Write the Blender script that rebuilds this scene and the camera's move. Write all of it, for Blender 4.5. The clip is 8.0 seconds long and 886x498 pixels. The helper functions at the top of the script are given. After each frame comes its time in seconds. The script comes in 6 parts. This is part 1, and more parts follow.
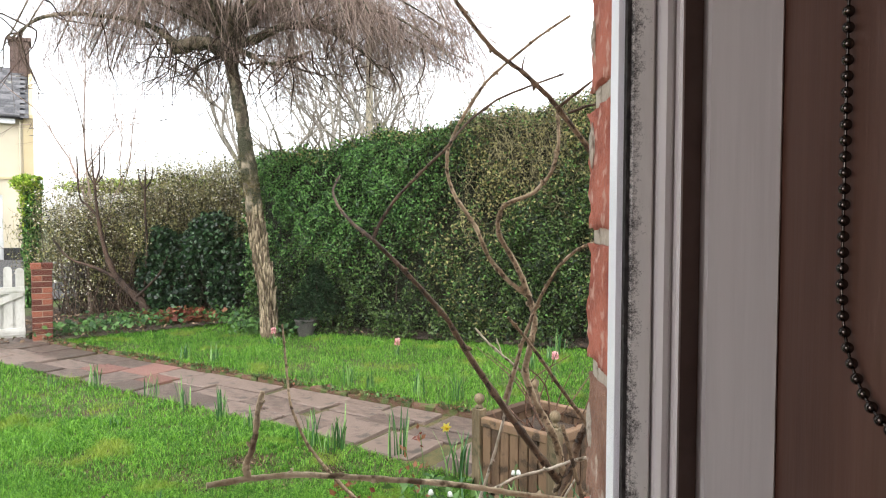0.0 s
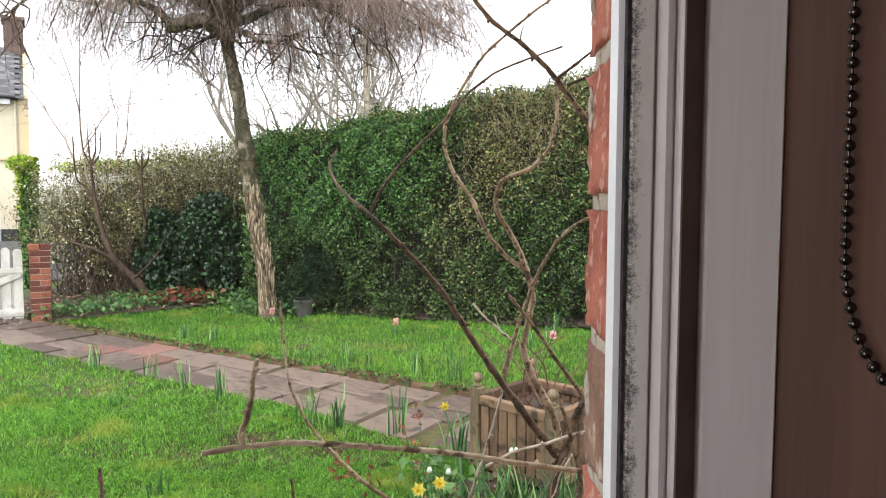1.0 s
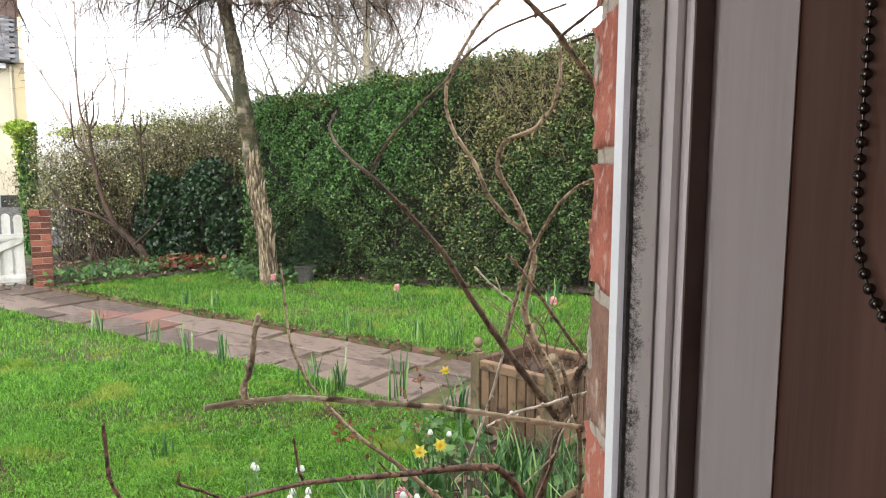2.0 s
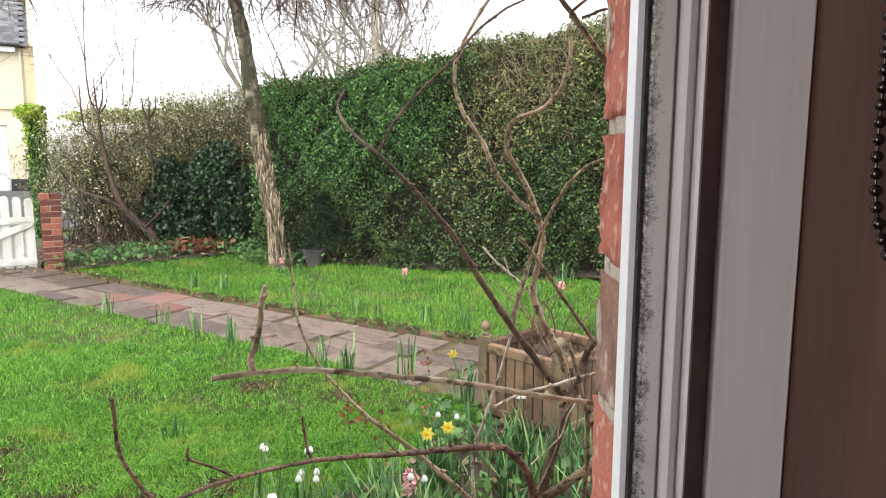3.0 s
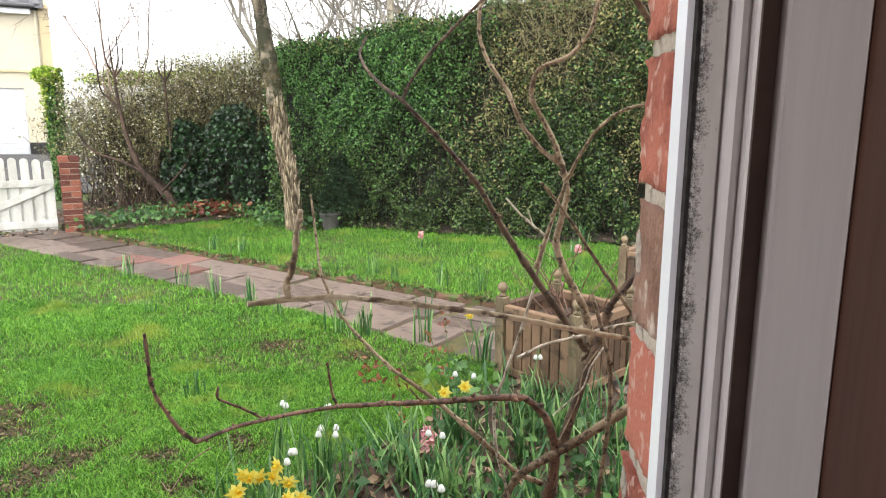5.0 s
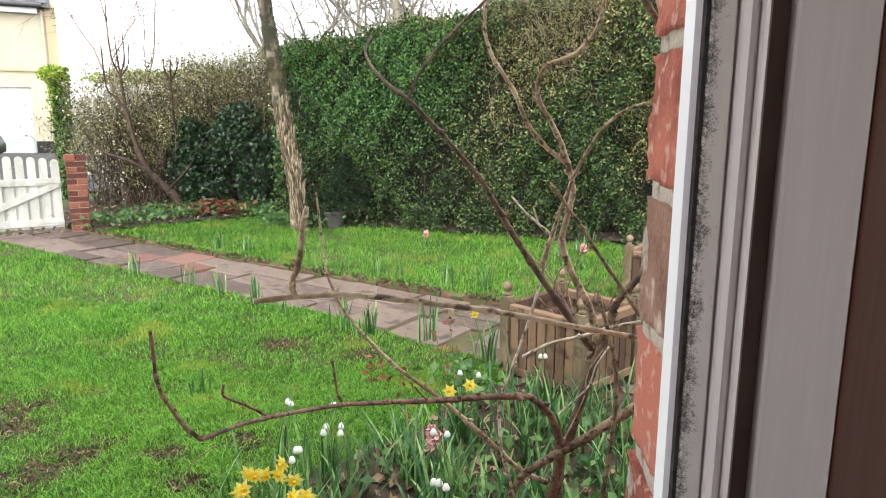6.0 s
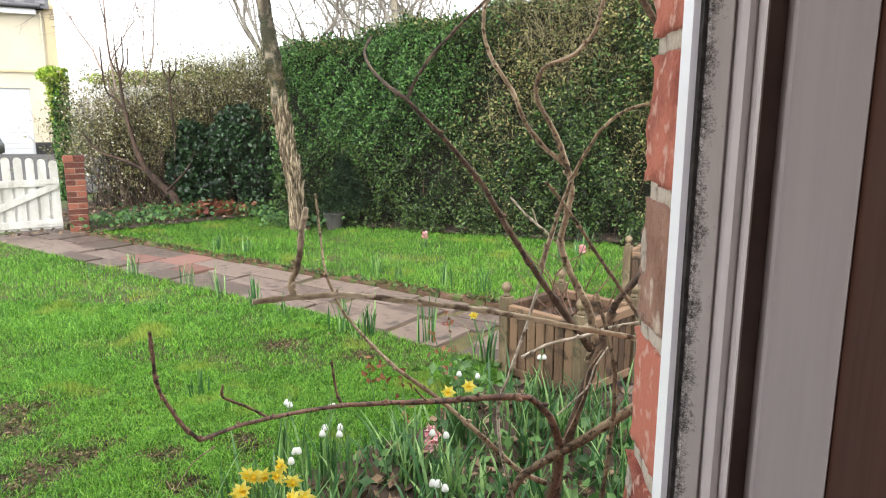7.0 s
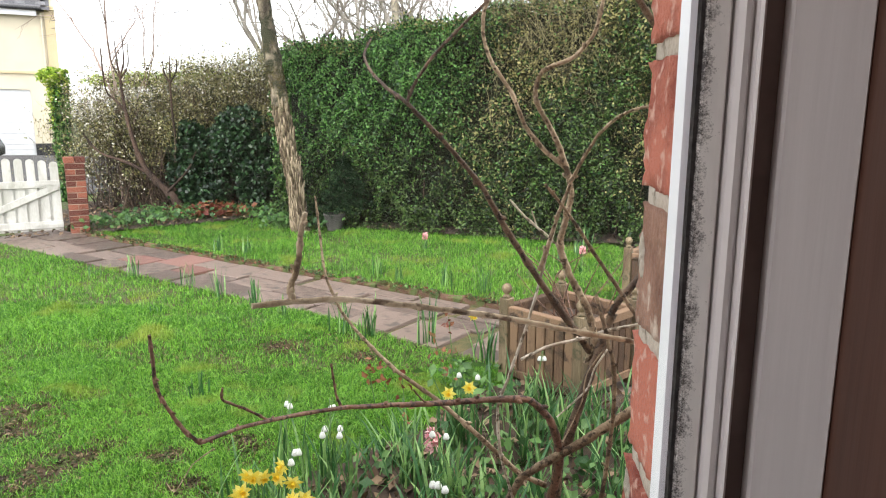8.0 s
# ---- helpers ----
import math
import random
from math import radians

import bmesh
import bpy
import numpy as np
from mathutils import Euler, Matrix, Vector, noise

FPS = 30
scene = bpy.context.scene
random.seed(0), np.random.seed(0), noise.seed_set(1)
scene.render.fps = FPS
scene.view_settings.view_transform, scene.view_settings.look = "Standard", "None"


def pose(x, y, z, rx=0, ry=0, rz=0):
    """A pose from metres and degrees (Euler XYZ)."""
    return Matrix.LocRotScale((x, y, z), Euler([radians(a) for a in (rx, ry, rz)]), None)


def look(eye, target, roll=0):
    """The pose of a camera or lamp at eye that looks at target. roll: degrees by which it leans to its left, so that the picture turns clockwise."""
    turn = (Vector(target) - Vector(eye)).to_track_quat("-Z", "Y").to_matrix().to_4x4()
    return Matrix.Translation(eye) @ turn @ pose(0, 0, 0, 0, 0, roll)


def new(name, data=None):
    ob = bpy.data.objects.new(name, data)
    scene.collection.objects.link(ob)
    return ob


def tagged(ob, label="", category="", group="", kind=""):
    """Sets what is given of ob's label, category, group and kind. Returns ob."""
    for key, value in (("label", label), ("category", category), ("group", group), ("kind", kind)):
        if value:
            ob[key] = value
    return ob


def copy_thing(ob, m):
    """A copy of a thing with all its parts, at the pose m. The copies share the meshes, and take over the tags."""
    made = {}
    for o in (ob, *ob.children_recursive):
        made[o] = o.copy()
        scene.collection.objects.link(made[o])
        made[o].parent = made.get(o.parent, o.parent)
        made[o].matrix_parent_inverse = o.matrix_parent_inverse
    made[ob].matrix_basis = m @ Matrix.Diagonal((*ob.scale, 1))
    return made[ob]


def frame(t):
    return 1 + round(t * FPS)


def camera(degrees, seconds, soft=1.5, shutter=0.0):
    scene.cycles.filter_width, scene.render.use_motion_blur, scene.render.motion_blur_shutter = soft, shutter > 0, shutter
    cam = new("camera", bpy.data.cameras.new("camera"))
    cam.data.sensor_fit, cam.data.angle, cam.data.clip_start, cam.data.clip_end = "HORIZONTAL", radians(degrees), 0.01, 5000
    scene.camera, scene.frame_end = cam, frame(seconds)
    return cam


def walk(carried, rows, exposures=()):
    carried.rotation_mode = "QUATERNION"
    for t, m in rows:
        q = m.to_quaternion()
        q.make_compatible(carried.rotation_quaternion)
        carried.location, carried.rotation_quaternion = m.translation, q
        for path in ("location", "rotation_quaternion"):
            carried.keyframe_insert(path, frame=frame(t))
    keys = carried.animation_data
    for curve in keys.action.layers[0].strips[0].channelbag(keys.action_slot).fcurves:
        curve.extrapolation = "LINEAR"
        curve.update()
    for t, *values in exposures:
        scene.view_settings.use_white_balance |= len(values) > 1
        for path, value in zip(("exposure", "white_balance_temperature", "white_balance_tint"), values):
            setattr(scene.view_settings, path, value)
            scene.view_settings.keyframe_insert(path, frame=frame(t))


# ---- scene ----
cam = camera(65.8, 8.0, soft=1.05)
PATH = [
    (0, (-0.004, -0.024, 1.502), (-0.011, 1.975, 1.427), 0.2),
    (0.5, (-0.004, -0.022, 1.501), (-0.008, 1.976, 1.413), 0.1),
    (1, (-0.003, -0.019, 1.494), (-0.005, 1.976, 1.363), 0.1),
    (1.5, (-0.004, -0.017, 1.489), (-0.001, 1.975, 1.302), 0.1),
    (3, (-0.004, -0.012, 1.48), (-0.031, 1.969, 1.208), 0.2),
    (3.5, (-0.007, -0.012, 1.469), (-0.036, 1.966, 1.175), 0.2),
    (4, (-0.011, -0.011, 1.464), (-0.037, 1.96, 1.124), 0.2),
    (4.5, (-0.014, -0.01, 1.461), (-0.062, 1.956, 1.095), 0.2),
    (6, (-0.016, -0.008, 1.458), (-0.101, 1.955, 1.082), 0.2),
    (6.5, (-0.016, -0.008, 1.458), (-0.1, 1.954, 1.084), 0.2),
    (7, (-0.016, -0.009, 1.458), (-0.098, 1.954, 1.085), 0.2),
    (7.5, (-0.015, -0.009, 1.459), (-0.097, 1.954, 1.082), 0.2),
    (8, (-0.015, -0.01, 1.46), (-0.098, 1.954, 1.09), 0.2),
]
walk(cam, [(t, look(eye, target, roll)) for t, eye, target, roll in PATH],
     exposures=[(0, 1.92), (1.5, 1.90), (3, 2.06), (8, 2.06)])

# ---------------------------------------------------------------- light
world = bpy.data.worlds.new("world")
scene.world = world
world.use_nodes = True
wn = world.node_tree.nodes
wl = world.node_tree.links
sky = wn.new("ShaderNodeTexSky")
sky.sky_type = "NISHITA"
sky.sun_disc = False
sky.sun_elevation = radians(38)
sky.sun_rotation = radians(200)
sky.air_density = 1.0
sky.dust_density = 1.5
pale = wn.new("ShaderNodeHueSaturation")
pale.inputs["Saturation"].default_value = 0.22
wl.new(sky.outputs["Color"], pale.inputs["Color"])
wl.new(pale.outputs["Color"], wn["Background"].inputs["Color"])
wn["Background"].inputs["Strength"].default_value = 0.15
sun = new("sun", bpy.data.lights.new("sun", "SUN"))
sun.data.energy = 0.8
sun.data.angle = radians(40)
sun.data.color = (1.0, 0.95, 0.88)
sun.matrix_world = look((4, 8, 12), (0.5, 9.5, 0))
# fill lamp added out of view, to brighten the room side of the frame
side = new("room_fill_lamp", bpy.data.lights.new("room_fill_lamp", "AREA"))
side.data.shape, side.data.size, side.data.size_y = "RECTANGLE", 1.6, 1.7
side.data.energy = 5.6
side.data.color = (1.0, 0.87, 0.90)
side.matrix_world = look((-2.22, -1.5, 1.45), (0.0, -1.5, 1.45))


# ---------------------------------------------------------------- materials
def material(name, colour, second=None, scale=8.0, rough=0.7, bump=0.15, fine=90.0, island=0.0, objects=0.0, metal=0.0,
             stretch=(1, 1, 1), spots=None, spot_scale=20.0, spot_amount=0.35, translucent=0.0, coords="Object", spec=0.5):
    m = bpy.data.materials.new(name)
    m.use_nodes = True
    n, l = m.node_tree.nodes, m.node_tree.links
    b = n["Principled BSDF"]
    b.inputs["Roughness"].default_value = rough
    b.inputs["Metallic"].default_value = metal
    b.inputs["Specular IOR Level"].default_value = spec
    tc = n.new("ShaderNodeTexCoord")
    mp = n.new("ShaderNodeMapping")
    mp.inputs["Scale"].default_value = stretch
    l.new(tc.outputs[coords], mp.inputs["Vector"])
    coarse = n.new("ShaderNodeTexNoise")
    coarse.inputs["Scale"].default_value = scale
    coarse.inputs["Detail"].default_value = 6
    l.new(mp.outputs["Vector"], coarse.inputs["Vector"])
    grain = n.new("ShaderNodeTexNoise")
    grain.inputs["Scale"].default_value = fine
    grain.inputs["Detail"].default_value = 4
    l.new(mp.outputs["Vector"], grain.inputs["Vector"])
    ramp = n.new("ShaderNodeValToRGB")
    ramp.color_ramp.elements[0].position, ramp.color_ramp.elements[1].position = 0.35, 0.65
    ramp.color_ramp.elements[0].color = (*colour, 1)
    ramp.color_ramp.elements[1].color = (*(second or [min(1, c * 1.35) for c in colour]), 1)
    mixf = n.new("ShaderNodeMath")
    mixf.operation = "MULTIPLY_ADD"
    l.new(grain.outputs["Fac"], mixf.inputs[0])
    mixf.inputs[1].default_value = 0.4
    sub = n.new("ShaderNodeMath")
    sub.operation = "SUBTRACT"
    l.new(coarse.outputs["Fac"], sub.inputs[0])
    sub.inputs[1].default_value = 0.2
    l.new(sub.outputs[0], mixf.inputs[2])
    last = mixf.outputs[0]
    for weight, source in ((island, "geo"), (objects, "obj")):
        if weight:
            src = n.new("ShaderNodeNewGeometry" if source == "geo" else "ShaderNodeObjectInfo")
            out = src.outputs["Random Per Island" if source == "geo" else "Random"]
            cen = n.new("ShaderNodeMath")
            cen.operation = "SUBTRACT"
            l.new(out, cen.inputs[0])
            cen.inputs[1].default_value = 0.5
            add = n.new("ShaderNodeMath")
            add.operation = "MULTIPLY_ADD"
            l.new(cen.outputs[0], add.inputs[0])
            add.inputs[1].default_value = weight
            l.new(last, add.inputs[2])
            last = add.outputs[0]
    l.new(last, ramp.inputs["Fac"])
    colour_out = ramp.outputs["Color"]
    if spots:
        sn = n.new("ShaderNodeTexNoise")
        sn.inputs["Scale"].default_value = spot_scale
        sn.inputs["Detail"].default_value = 5
        l.new(tc.outputs[coords], sn.inputs["Vector"])
        sr = n.new("ShaderNodeValToRGB")
        sr.color_ramp.elements[0].position = 1 - spot_amount - 0.05
        sr.color_ramp.elements[1].position = 1 - spot_amount + 0.05
        l.new(sn.outputs["Fac"], sr.inputs["Fac"])
        mx = n.new("ShaderNodeMixRGB")
        mx.inputs["Color2"].default_value = (*spots, 1)
        l.new(sr.outputs["Color"], mx.inputs["Fac"])
        l.new(colour_out, mx.inputs["Color1"])
        colour_out = mx.outputs["Color"]
    l.new(colour_out, b.inputs["Base Color"])
    if bump:
        bp = n.new("ShaderNodeBump")
        bp.inputs["Strength"].default_value = bump
        bp.inputs["Distance"].default_value = 0.004
        l.new(mixf.outputs[0], bp.inputs["Height"])
        l.new(bp.outputs["Normal"], b.inputs["Normal"])
    if translucent:
        tr = n.new("ShaderNodeBsdfTranslucent")
        l.new(colour_out, tr.inputs["Color"])
        ms = n.new("ShaderNodeMixShader")
        ms.inputs[0].default_value = translucent
        l.new(b.outputs[0], ms.inputs[1])
        l.new(tr.outputs[0], ms.inputs[2])
        l.new(ms.outputs[0], n["Material Output"].inputs["Surface"])
    return m


M = {}
M["soil"] = material("soil", (0.035, 0.024, 0.016), (0.08, 0.055, 0.038), 6, 0.95, 0.8, 60)
M["turf"] = material("turf", (0.040, 0.060, 0.012), (0.085, 0.125, 0.026), 7, 0.95, 1.0, 90, spots=(0.07, 0.048, 0.024), spot_scale=5, spot_amount=0.46)
M["grass"] = material("grass", (0.042, 0.165, 0.010), (0.23, 0.49, 0.055), 1.1, 0.5, 0, 30, island=1.1, translucent=0.4, spots=(0.27, 0.37, 0.048), spot_scale=1.9, spot_amount=0.38)
M["leaf_bulb"] = material("leaf_bulb", (0.042, 0.135, 0.038), (0.28, 0.46, 0.155), 5, 0.4, 0, 40, island=1.0, translucent=0.3)
M["hedge_leaf"] = material("hedge_leaf", (0.008, 0.024, 0.005), (0.080, 0.135, 0.032), 0.8, 0.45, 0, 10, island=2.2, translucent=0.15, spec=0.4)
M["hedge_leaf_olive"] = material("hedge_leaf_olive", (0.040, 0.038, 0.013), (0.37, 0.335, 0.14), 0.8, 0.5, 0, 10, island=1.9, translucent=0.28, spec=0.4)
M["hedge_leaf_fresh"] = material("hedge_leaf_fresh", (0.016, 0.068, 0.013), (0.145, 0.31, 0.075), 0.8, 0.42, 0, 10, island=1.7, translucent=0.28)
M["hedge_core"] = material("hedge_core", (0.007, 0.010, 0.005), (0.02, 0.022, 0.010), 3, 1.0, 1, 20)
M["ivy_leaf"] = material("ivy_leaf", (0.006, 0.022, 0.009), (0.035, 0.085, 0.03), 1, 0.42, 0, 10, island=1.4, translucent=0.12)
M["shrub_leaf"] = material("shrub_leaf", (0.030, 0.042, 0.012), (0.30, 0.31, 0.12), 1, 0.5, 0, 10, island=2.2, translucent=0.25)
M["blossom"] = material("blossom", (0.62, 0.58, 0.46), (0.8, 0.78, 0.7), 3, 0.6, 0, 10, island=1, translucent=0.2)
M["lime_leaf"] = material("lime_leaf", (0.20, 0.34, 0.03), (0.48, 0.60, 0.08), 1, 0.5, 0, 10, island=1.2, translucent=0.3)
M["weed_leaf"] = material("weed_leaf", (0.035, 0.10, 0.025), (0.13, 0.26, 0.07), 3, 0.5, 0, 20, island=1.0, translucent=0.3)
M["red_leaf"] = material("red_leaf", (0.16, 0.04, 0.025), (0.30, 0.12, 0.06), 3, 0.5, 0, 20, island=1.0, translucent=0.25)
M["litter"] = material("litter", (0.10, 0.06, 0.035), (0.26, 0.18, 0.11), 3, 0.8, 0, 20, island=1.4)
M["conifer_leaf"] = material("conifer_leaf", (0.006, 0.020, 0.008), (0.022, 0.048, 0.018), 2, 0.8, 0, 20, island=1.0, spec=0.15)
M["birch_bark"] = material("birch_bark", (0.055, 0.043, 0.029), (0.27, 0.225, 0.16), 12, 0.85, 1.0, 45, stretch=(1, 1, 0.6), spots=(0.035, 0.036, 0.017), spot_scale=8, spot_amount=0.50)
M["bark_inner"] = material("bark_inner", (0.055, 0.038, 0.023), (0.20, 0.15, 0.095), 14, 0.9, 1.0, 60, stretch=(1, 1, 0.2))
M["bark_plate"] = material("bark_plate", (0.10, 0.072, 0.043), (0.33, 0.265, 0.175), 14, 0.85, 0.9, 60, stretch=(1, 1, 0.3), island=1.1)
M["haze_twig"] = material("haze_twig", (0.11, 0.095, 0.045), (0.30, 0.27, 0.14), 2, 0.8, 0, 10, island=1.2)
M["brown_twig"] = material("brown_twig", (0.035, 0.022, 0.015), (0.11, 0.075, 0.05), 2, 0.8, 0, 10, island=1.2)
M["vine_bark_dark"] = material("vine_bark_dark", (0.055, 0.032, 0.018), (0.19, 0.125, 0.078), 30, 0.7, 1.0, 260, spots=(0.03, 0.018, 0.011), spot_scale=120, spot_amount=0.42)
M["vine_bark_white"] = material("vine_bark_white", (0.38, 0.32, 0.24), (0.74, 0.68, 0.57), 30, 0.8, 0.8, 260, spots=(0.15, 0.12, 0.08), spot_scale=90, spot_amount=0.40)
M["mortar_dark"] = material("mortar_dark", (0.24, 0.175, 0.13), (0.36, 0.28, 0.22), 30, 0.95, 0.8, 200)
M["twig"] = material("twig", (0.17, 0.115, 0.095), (0.34, 0.255, 0.215), 2, 0.8, 0, 10, island=0.9)
M["dark_bark"] = material("dark_bark", (0.020, 0.012, 0.008), (0.075, 0.045, 0.03), 9, 0.9, 0.9, 40, stretch=(1, 1, 0.3))
M["grey_bark"] = material("grey_bark", (0.20, 0.18, 0.15), (0.34, 0.31, 0.27), 3, 0.9, 0.3, 30)
M["vine_bark"] = material("vine_bark", (0.105, 0.066, 0.036), (0.34, 0.25, 0.155), 30, 0.8, 1.0, 260, spots=(0.05, 0.032, 0.018), spot_scale=120, spot_amount=0.44)
M["vine_bark_pale"] = material("vine_bark_pale", (0.20, 0.142, 0.082), (0.56, 0.44, 0.30), 30, 0.8, 1.0, 260, spots=(0.085, 0.055, 0.03), spot_scale=120, spot_amount=0.42)
M["vine_bark_red"] = material("vine_bark_red", (0.085, 0.038, 0.022), (0.28, 0.155, 0.10), 30, 0.6, 0.9, 260, spots=(0.035, 0.018, 0.011), spot_scale=120, spot_amount=0.44)
M["vine_bark_grey"] = material("vine_bark_grey", (0.32, 0.240, 0.140), (0.66, 0.55, 0.38), 30, 0.85, 1.0, 260, spots=(0.13, 0.09, 0.052), spot_scale=100, spot_amount=0.42)
M["slab"] = material("slab", (0.095, 0.068, 0.055), (0.20, 0.148, 0.122), 5, 0.5, 0.5, 90, objects=0.6, coords="Generated", spots=(0.085, 0.07, 0.058), spot_scale=4, spot_amount=0.38)
M["slab_red"] = material("slab_red", (0.17, 0.082, 0.064), (0.24, 0.125, 0.10), 5, 0.55, 0.5, 90, objects=0.5, coords="Generated")
M["moss"] = material("moss", (0.05, 0.06, 0.02), (0.13, 0.10, 0.04), 9, 0.95, 1, 80)
M["kerb"] = material("kerb", (0.085, 0.045, 0.03), (0.19, 0.10, 0.06), 9, 0.9, 1, 90, spots=(0.075, 0.10, 0.025), spot_scale=9, spot_amount=0.47)
M["brick"] = material("brick", (0.26, 0.062, 0.038), (0.50, 0.165, 0.105), 34, 0.95, 1.0, 330, objects=0.6, spots=(0.60, 0.36, 0.28), spot_scale=95, spot_amount=0.39)
M["brick_brown"] = material("brick_brown", (0.17, 0.078, 0.048), (0.33, 0.185, 0.125), 28, 0.9, 1.0, 260, spots=(0.58, 0.48, 0.38), spot_scale=48, spot_amount=0.38)
M["brick_far"] = material("brick_far", (0.10, 0.030, 0.020), (0.25, 0.085, 0.052), 14, 0.9, 0.6, 120, objects=1.0)
M["chimney_brick"] = material("chimney_brick", (0.075, 0.05, 0.042), (0.14, 0.095, 0.08), 9, 0.9, 0.6, 60)
M["mortar"] = material("mortar", (0.36, 0.31, 0.24), (0.56, 0.50, 0.41), 30, 0.95, 1.0, 300, spots=(0.24, 0.20, 0.15), spot_scale=110, spot_amount=0.38)
M["gate_paint"] = material("gate_paint", (0.43, 0.42, 0.38), (0.58, 0.57, 0.53), 8, 0.6, 0.2, 60, stretch=(1, 1, 0.3), spots=(0.38, 0.36, 0.31), spot_scale=7, spot_amount=0.36)
M["planter_wood"] = material("planter_wood", (0.075, 0.040, 0.021), (0.23, 0.14, 0.08), 10, 0.7, 0.7, 120, stretch=(1, 1, 0.15), objects=0.6, spots=(0.06, 0.036, 0.02), spot_scale=14, spot_amount=0.40)
M["planter_post"] = material("planter_post", (0.10, 0.070, 0.036), (0.26, 0.195, 0.115), 12, 0.75, 0.7, 120, stretch=(1, 1, 0.15), spots=(0.085, 0.075, 0.036), spot_scale=20, spot_amount=0.40)
M["render_cream"] = material("render_cream", (0.55, 0.49, 0.37), (0.61, 0.55, 0.43), 1.2, 0.9, 0.3, 60)
M["render_yellow"] = material("render_yellow", (0.50, 0.41, 0.25), (0.56, 0.47, 0.30), 1.2, 0.9, 0.3, 60)
M["slate"] = material("slate", (0.06, 0.062, 0.07), (0.14, 0.14, 0.15), 4, 0.6, 0.4, 40, island=0.8, spots=(0.30, 0.29, 0.25), spot_scale=3, spot_amount=0.32)
M["white_plastic"] = material("white_plastic", (0.60, 0.61, 0.63), (0.65, 0.66, 0.68), 5, 0.4, 0, 50)
M["black_plastic"] = material("black_plastic", (0.015, 0.015, 0.017), (0.03, 0.03, 0.033), 5, 0.4, 0, 50)
M["car_paint"] = material("car_paint", (0.03, 0.032, 0.036), (0.04, 0.042, 0.046), 5, 0.18, 0, 50, metal=0.5)
M["car_glass"] = material("car_glass", (0.01, 0.012, 0.014), (0.015, 0.017, 0.02), 5, 0.05, 0, 50)
M["rubber"] = material("rubber", (0.012, 0.012, 0.012), (0.03, 0.03, 0.03), 30, 0.8, 0.2, 80)
M["steel"] = material("steel", (0.5, 0.5, 0.5), (0.6, 0.6, 0.6), 20, 0.3, 0, 80, metal=1.0)
M["road"] = material("road", (0.045, 0.045, 0.047), (0.075, 0.073, 0.07), 2, 0.9, 0.5, 80)
M["pot_grey"] = material("pot_grey", (0.045, 0.044, 0.039), (0.075, 0.073, 0.065), 6, 0.8, 0.2, 60, spec=0.25)
M["frame_paint"] = material("frame_paint", (0.76, 0.735, 0.73), (0.84, 0.815, 0.81), 14, 0.45, 0.12, 120, stretch=(3, 3, 0.12))
M["gasket"] = material("gasket", (0.012, 0.011, 0.011), (0.05, 0.045, 0.043), 120, 0.8, 0.6, 400)
M["spacer"] = material("spacer", (0.86, 0.88, 0.91), (0.90, 0.92, 0.94), 10, 0.4, 0.05, 100)
# frame paint darkened to carry the shadow in the rebate
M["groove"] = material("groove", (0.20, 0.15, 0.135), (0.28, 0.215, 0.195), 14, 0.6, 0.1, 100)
M["lining"] = material("lining", (0.080, 0.034, 0.021), (0.125, 0.062, 0.043), 7, 0.42, 0.15, 60, stretch=(1, 4, 0.25))
M["plaster"] = material("plaster", (0.46, 0.43, 0.40), (0.52, 0.49, 0.46), 3, 0.9, 0.1, 60)
M["floorboard"] = material("floorboard", (0.20, 0.11, 0.06), (0.30, 0.18, 0.10), 5, 0.5, 0.1, 60, stretch=(1, 0.1, 1))
M["chain_metal"] = material("chain_metal", (0.055, 0.047, 0.042), (0.11, 0.095, 0.085), 300, 0.22, 0, 500, metal=1.0)
M["teal_glaze"] = material("teal_glaze", (0.09, 0.20, 0.22), (0.28, 0.42, 0.44), 22, 0.25, 0.05, 80, stretch=(1, 1, 0.3))
M["daffodil"] = material("daffodil", (0.86, 0.72, 0.10), (0.93, 0.85, 0.24), 30, 0.5, 0, 80, island=0.8, translucent=0.3)
M["daffodil_cup"] = material("daffodil_cup", (0.85, 0.58, 0.03), (0.9, 0.68, 0.05), 30, 0.5, 0, 80, translucent=0.3)
M["petal_white"] = material("petal_white", (0.76, 0.79, 0.74), (0.86, 0.87, 0.84), 30, 0.5, 0, 80, translucent=0.3)
M["petal_pink"] = material("petal_pink", (0.66, 0.26, 0.30), (0.85, 0.55, 0.55), 30, 0.5, 0, 80, island=1.0, translucent=0.3)
M["stem_green"] = material("stem_green", (0.07, 0.16, 0.04), (0.15, 0.26, 0.08), 20, 0.5, 0, 80)
M["wire"] = material("wire", (0.10, 0.10, 0.11), (0.14, 0.14, 0.15), 5, 0.7, 0, 50)
M["pole_wood"] = material("pole_wood", (0.30, 0.26, 0.19), (0.40, 0.36, 0.27), 3, 0.9, 0.2, 40)



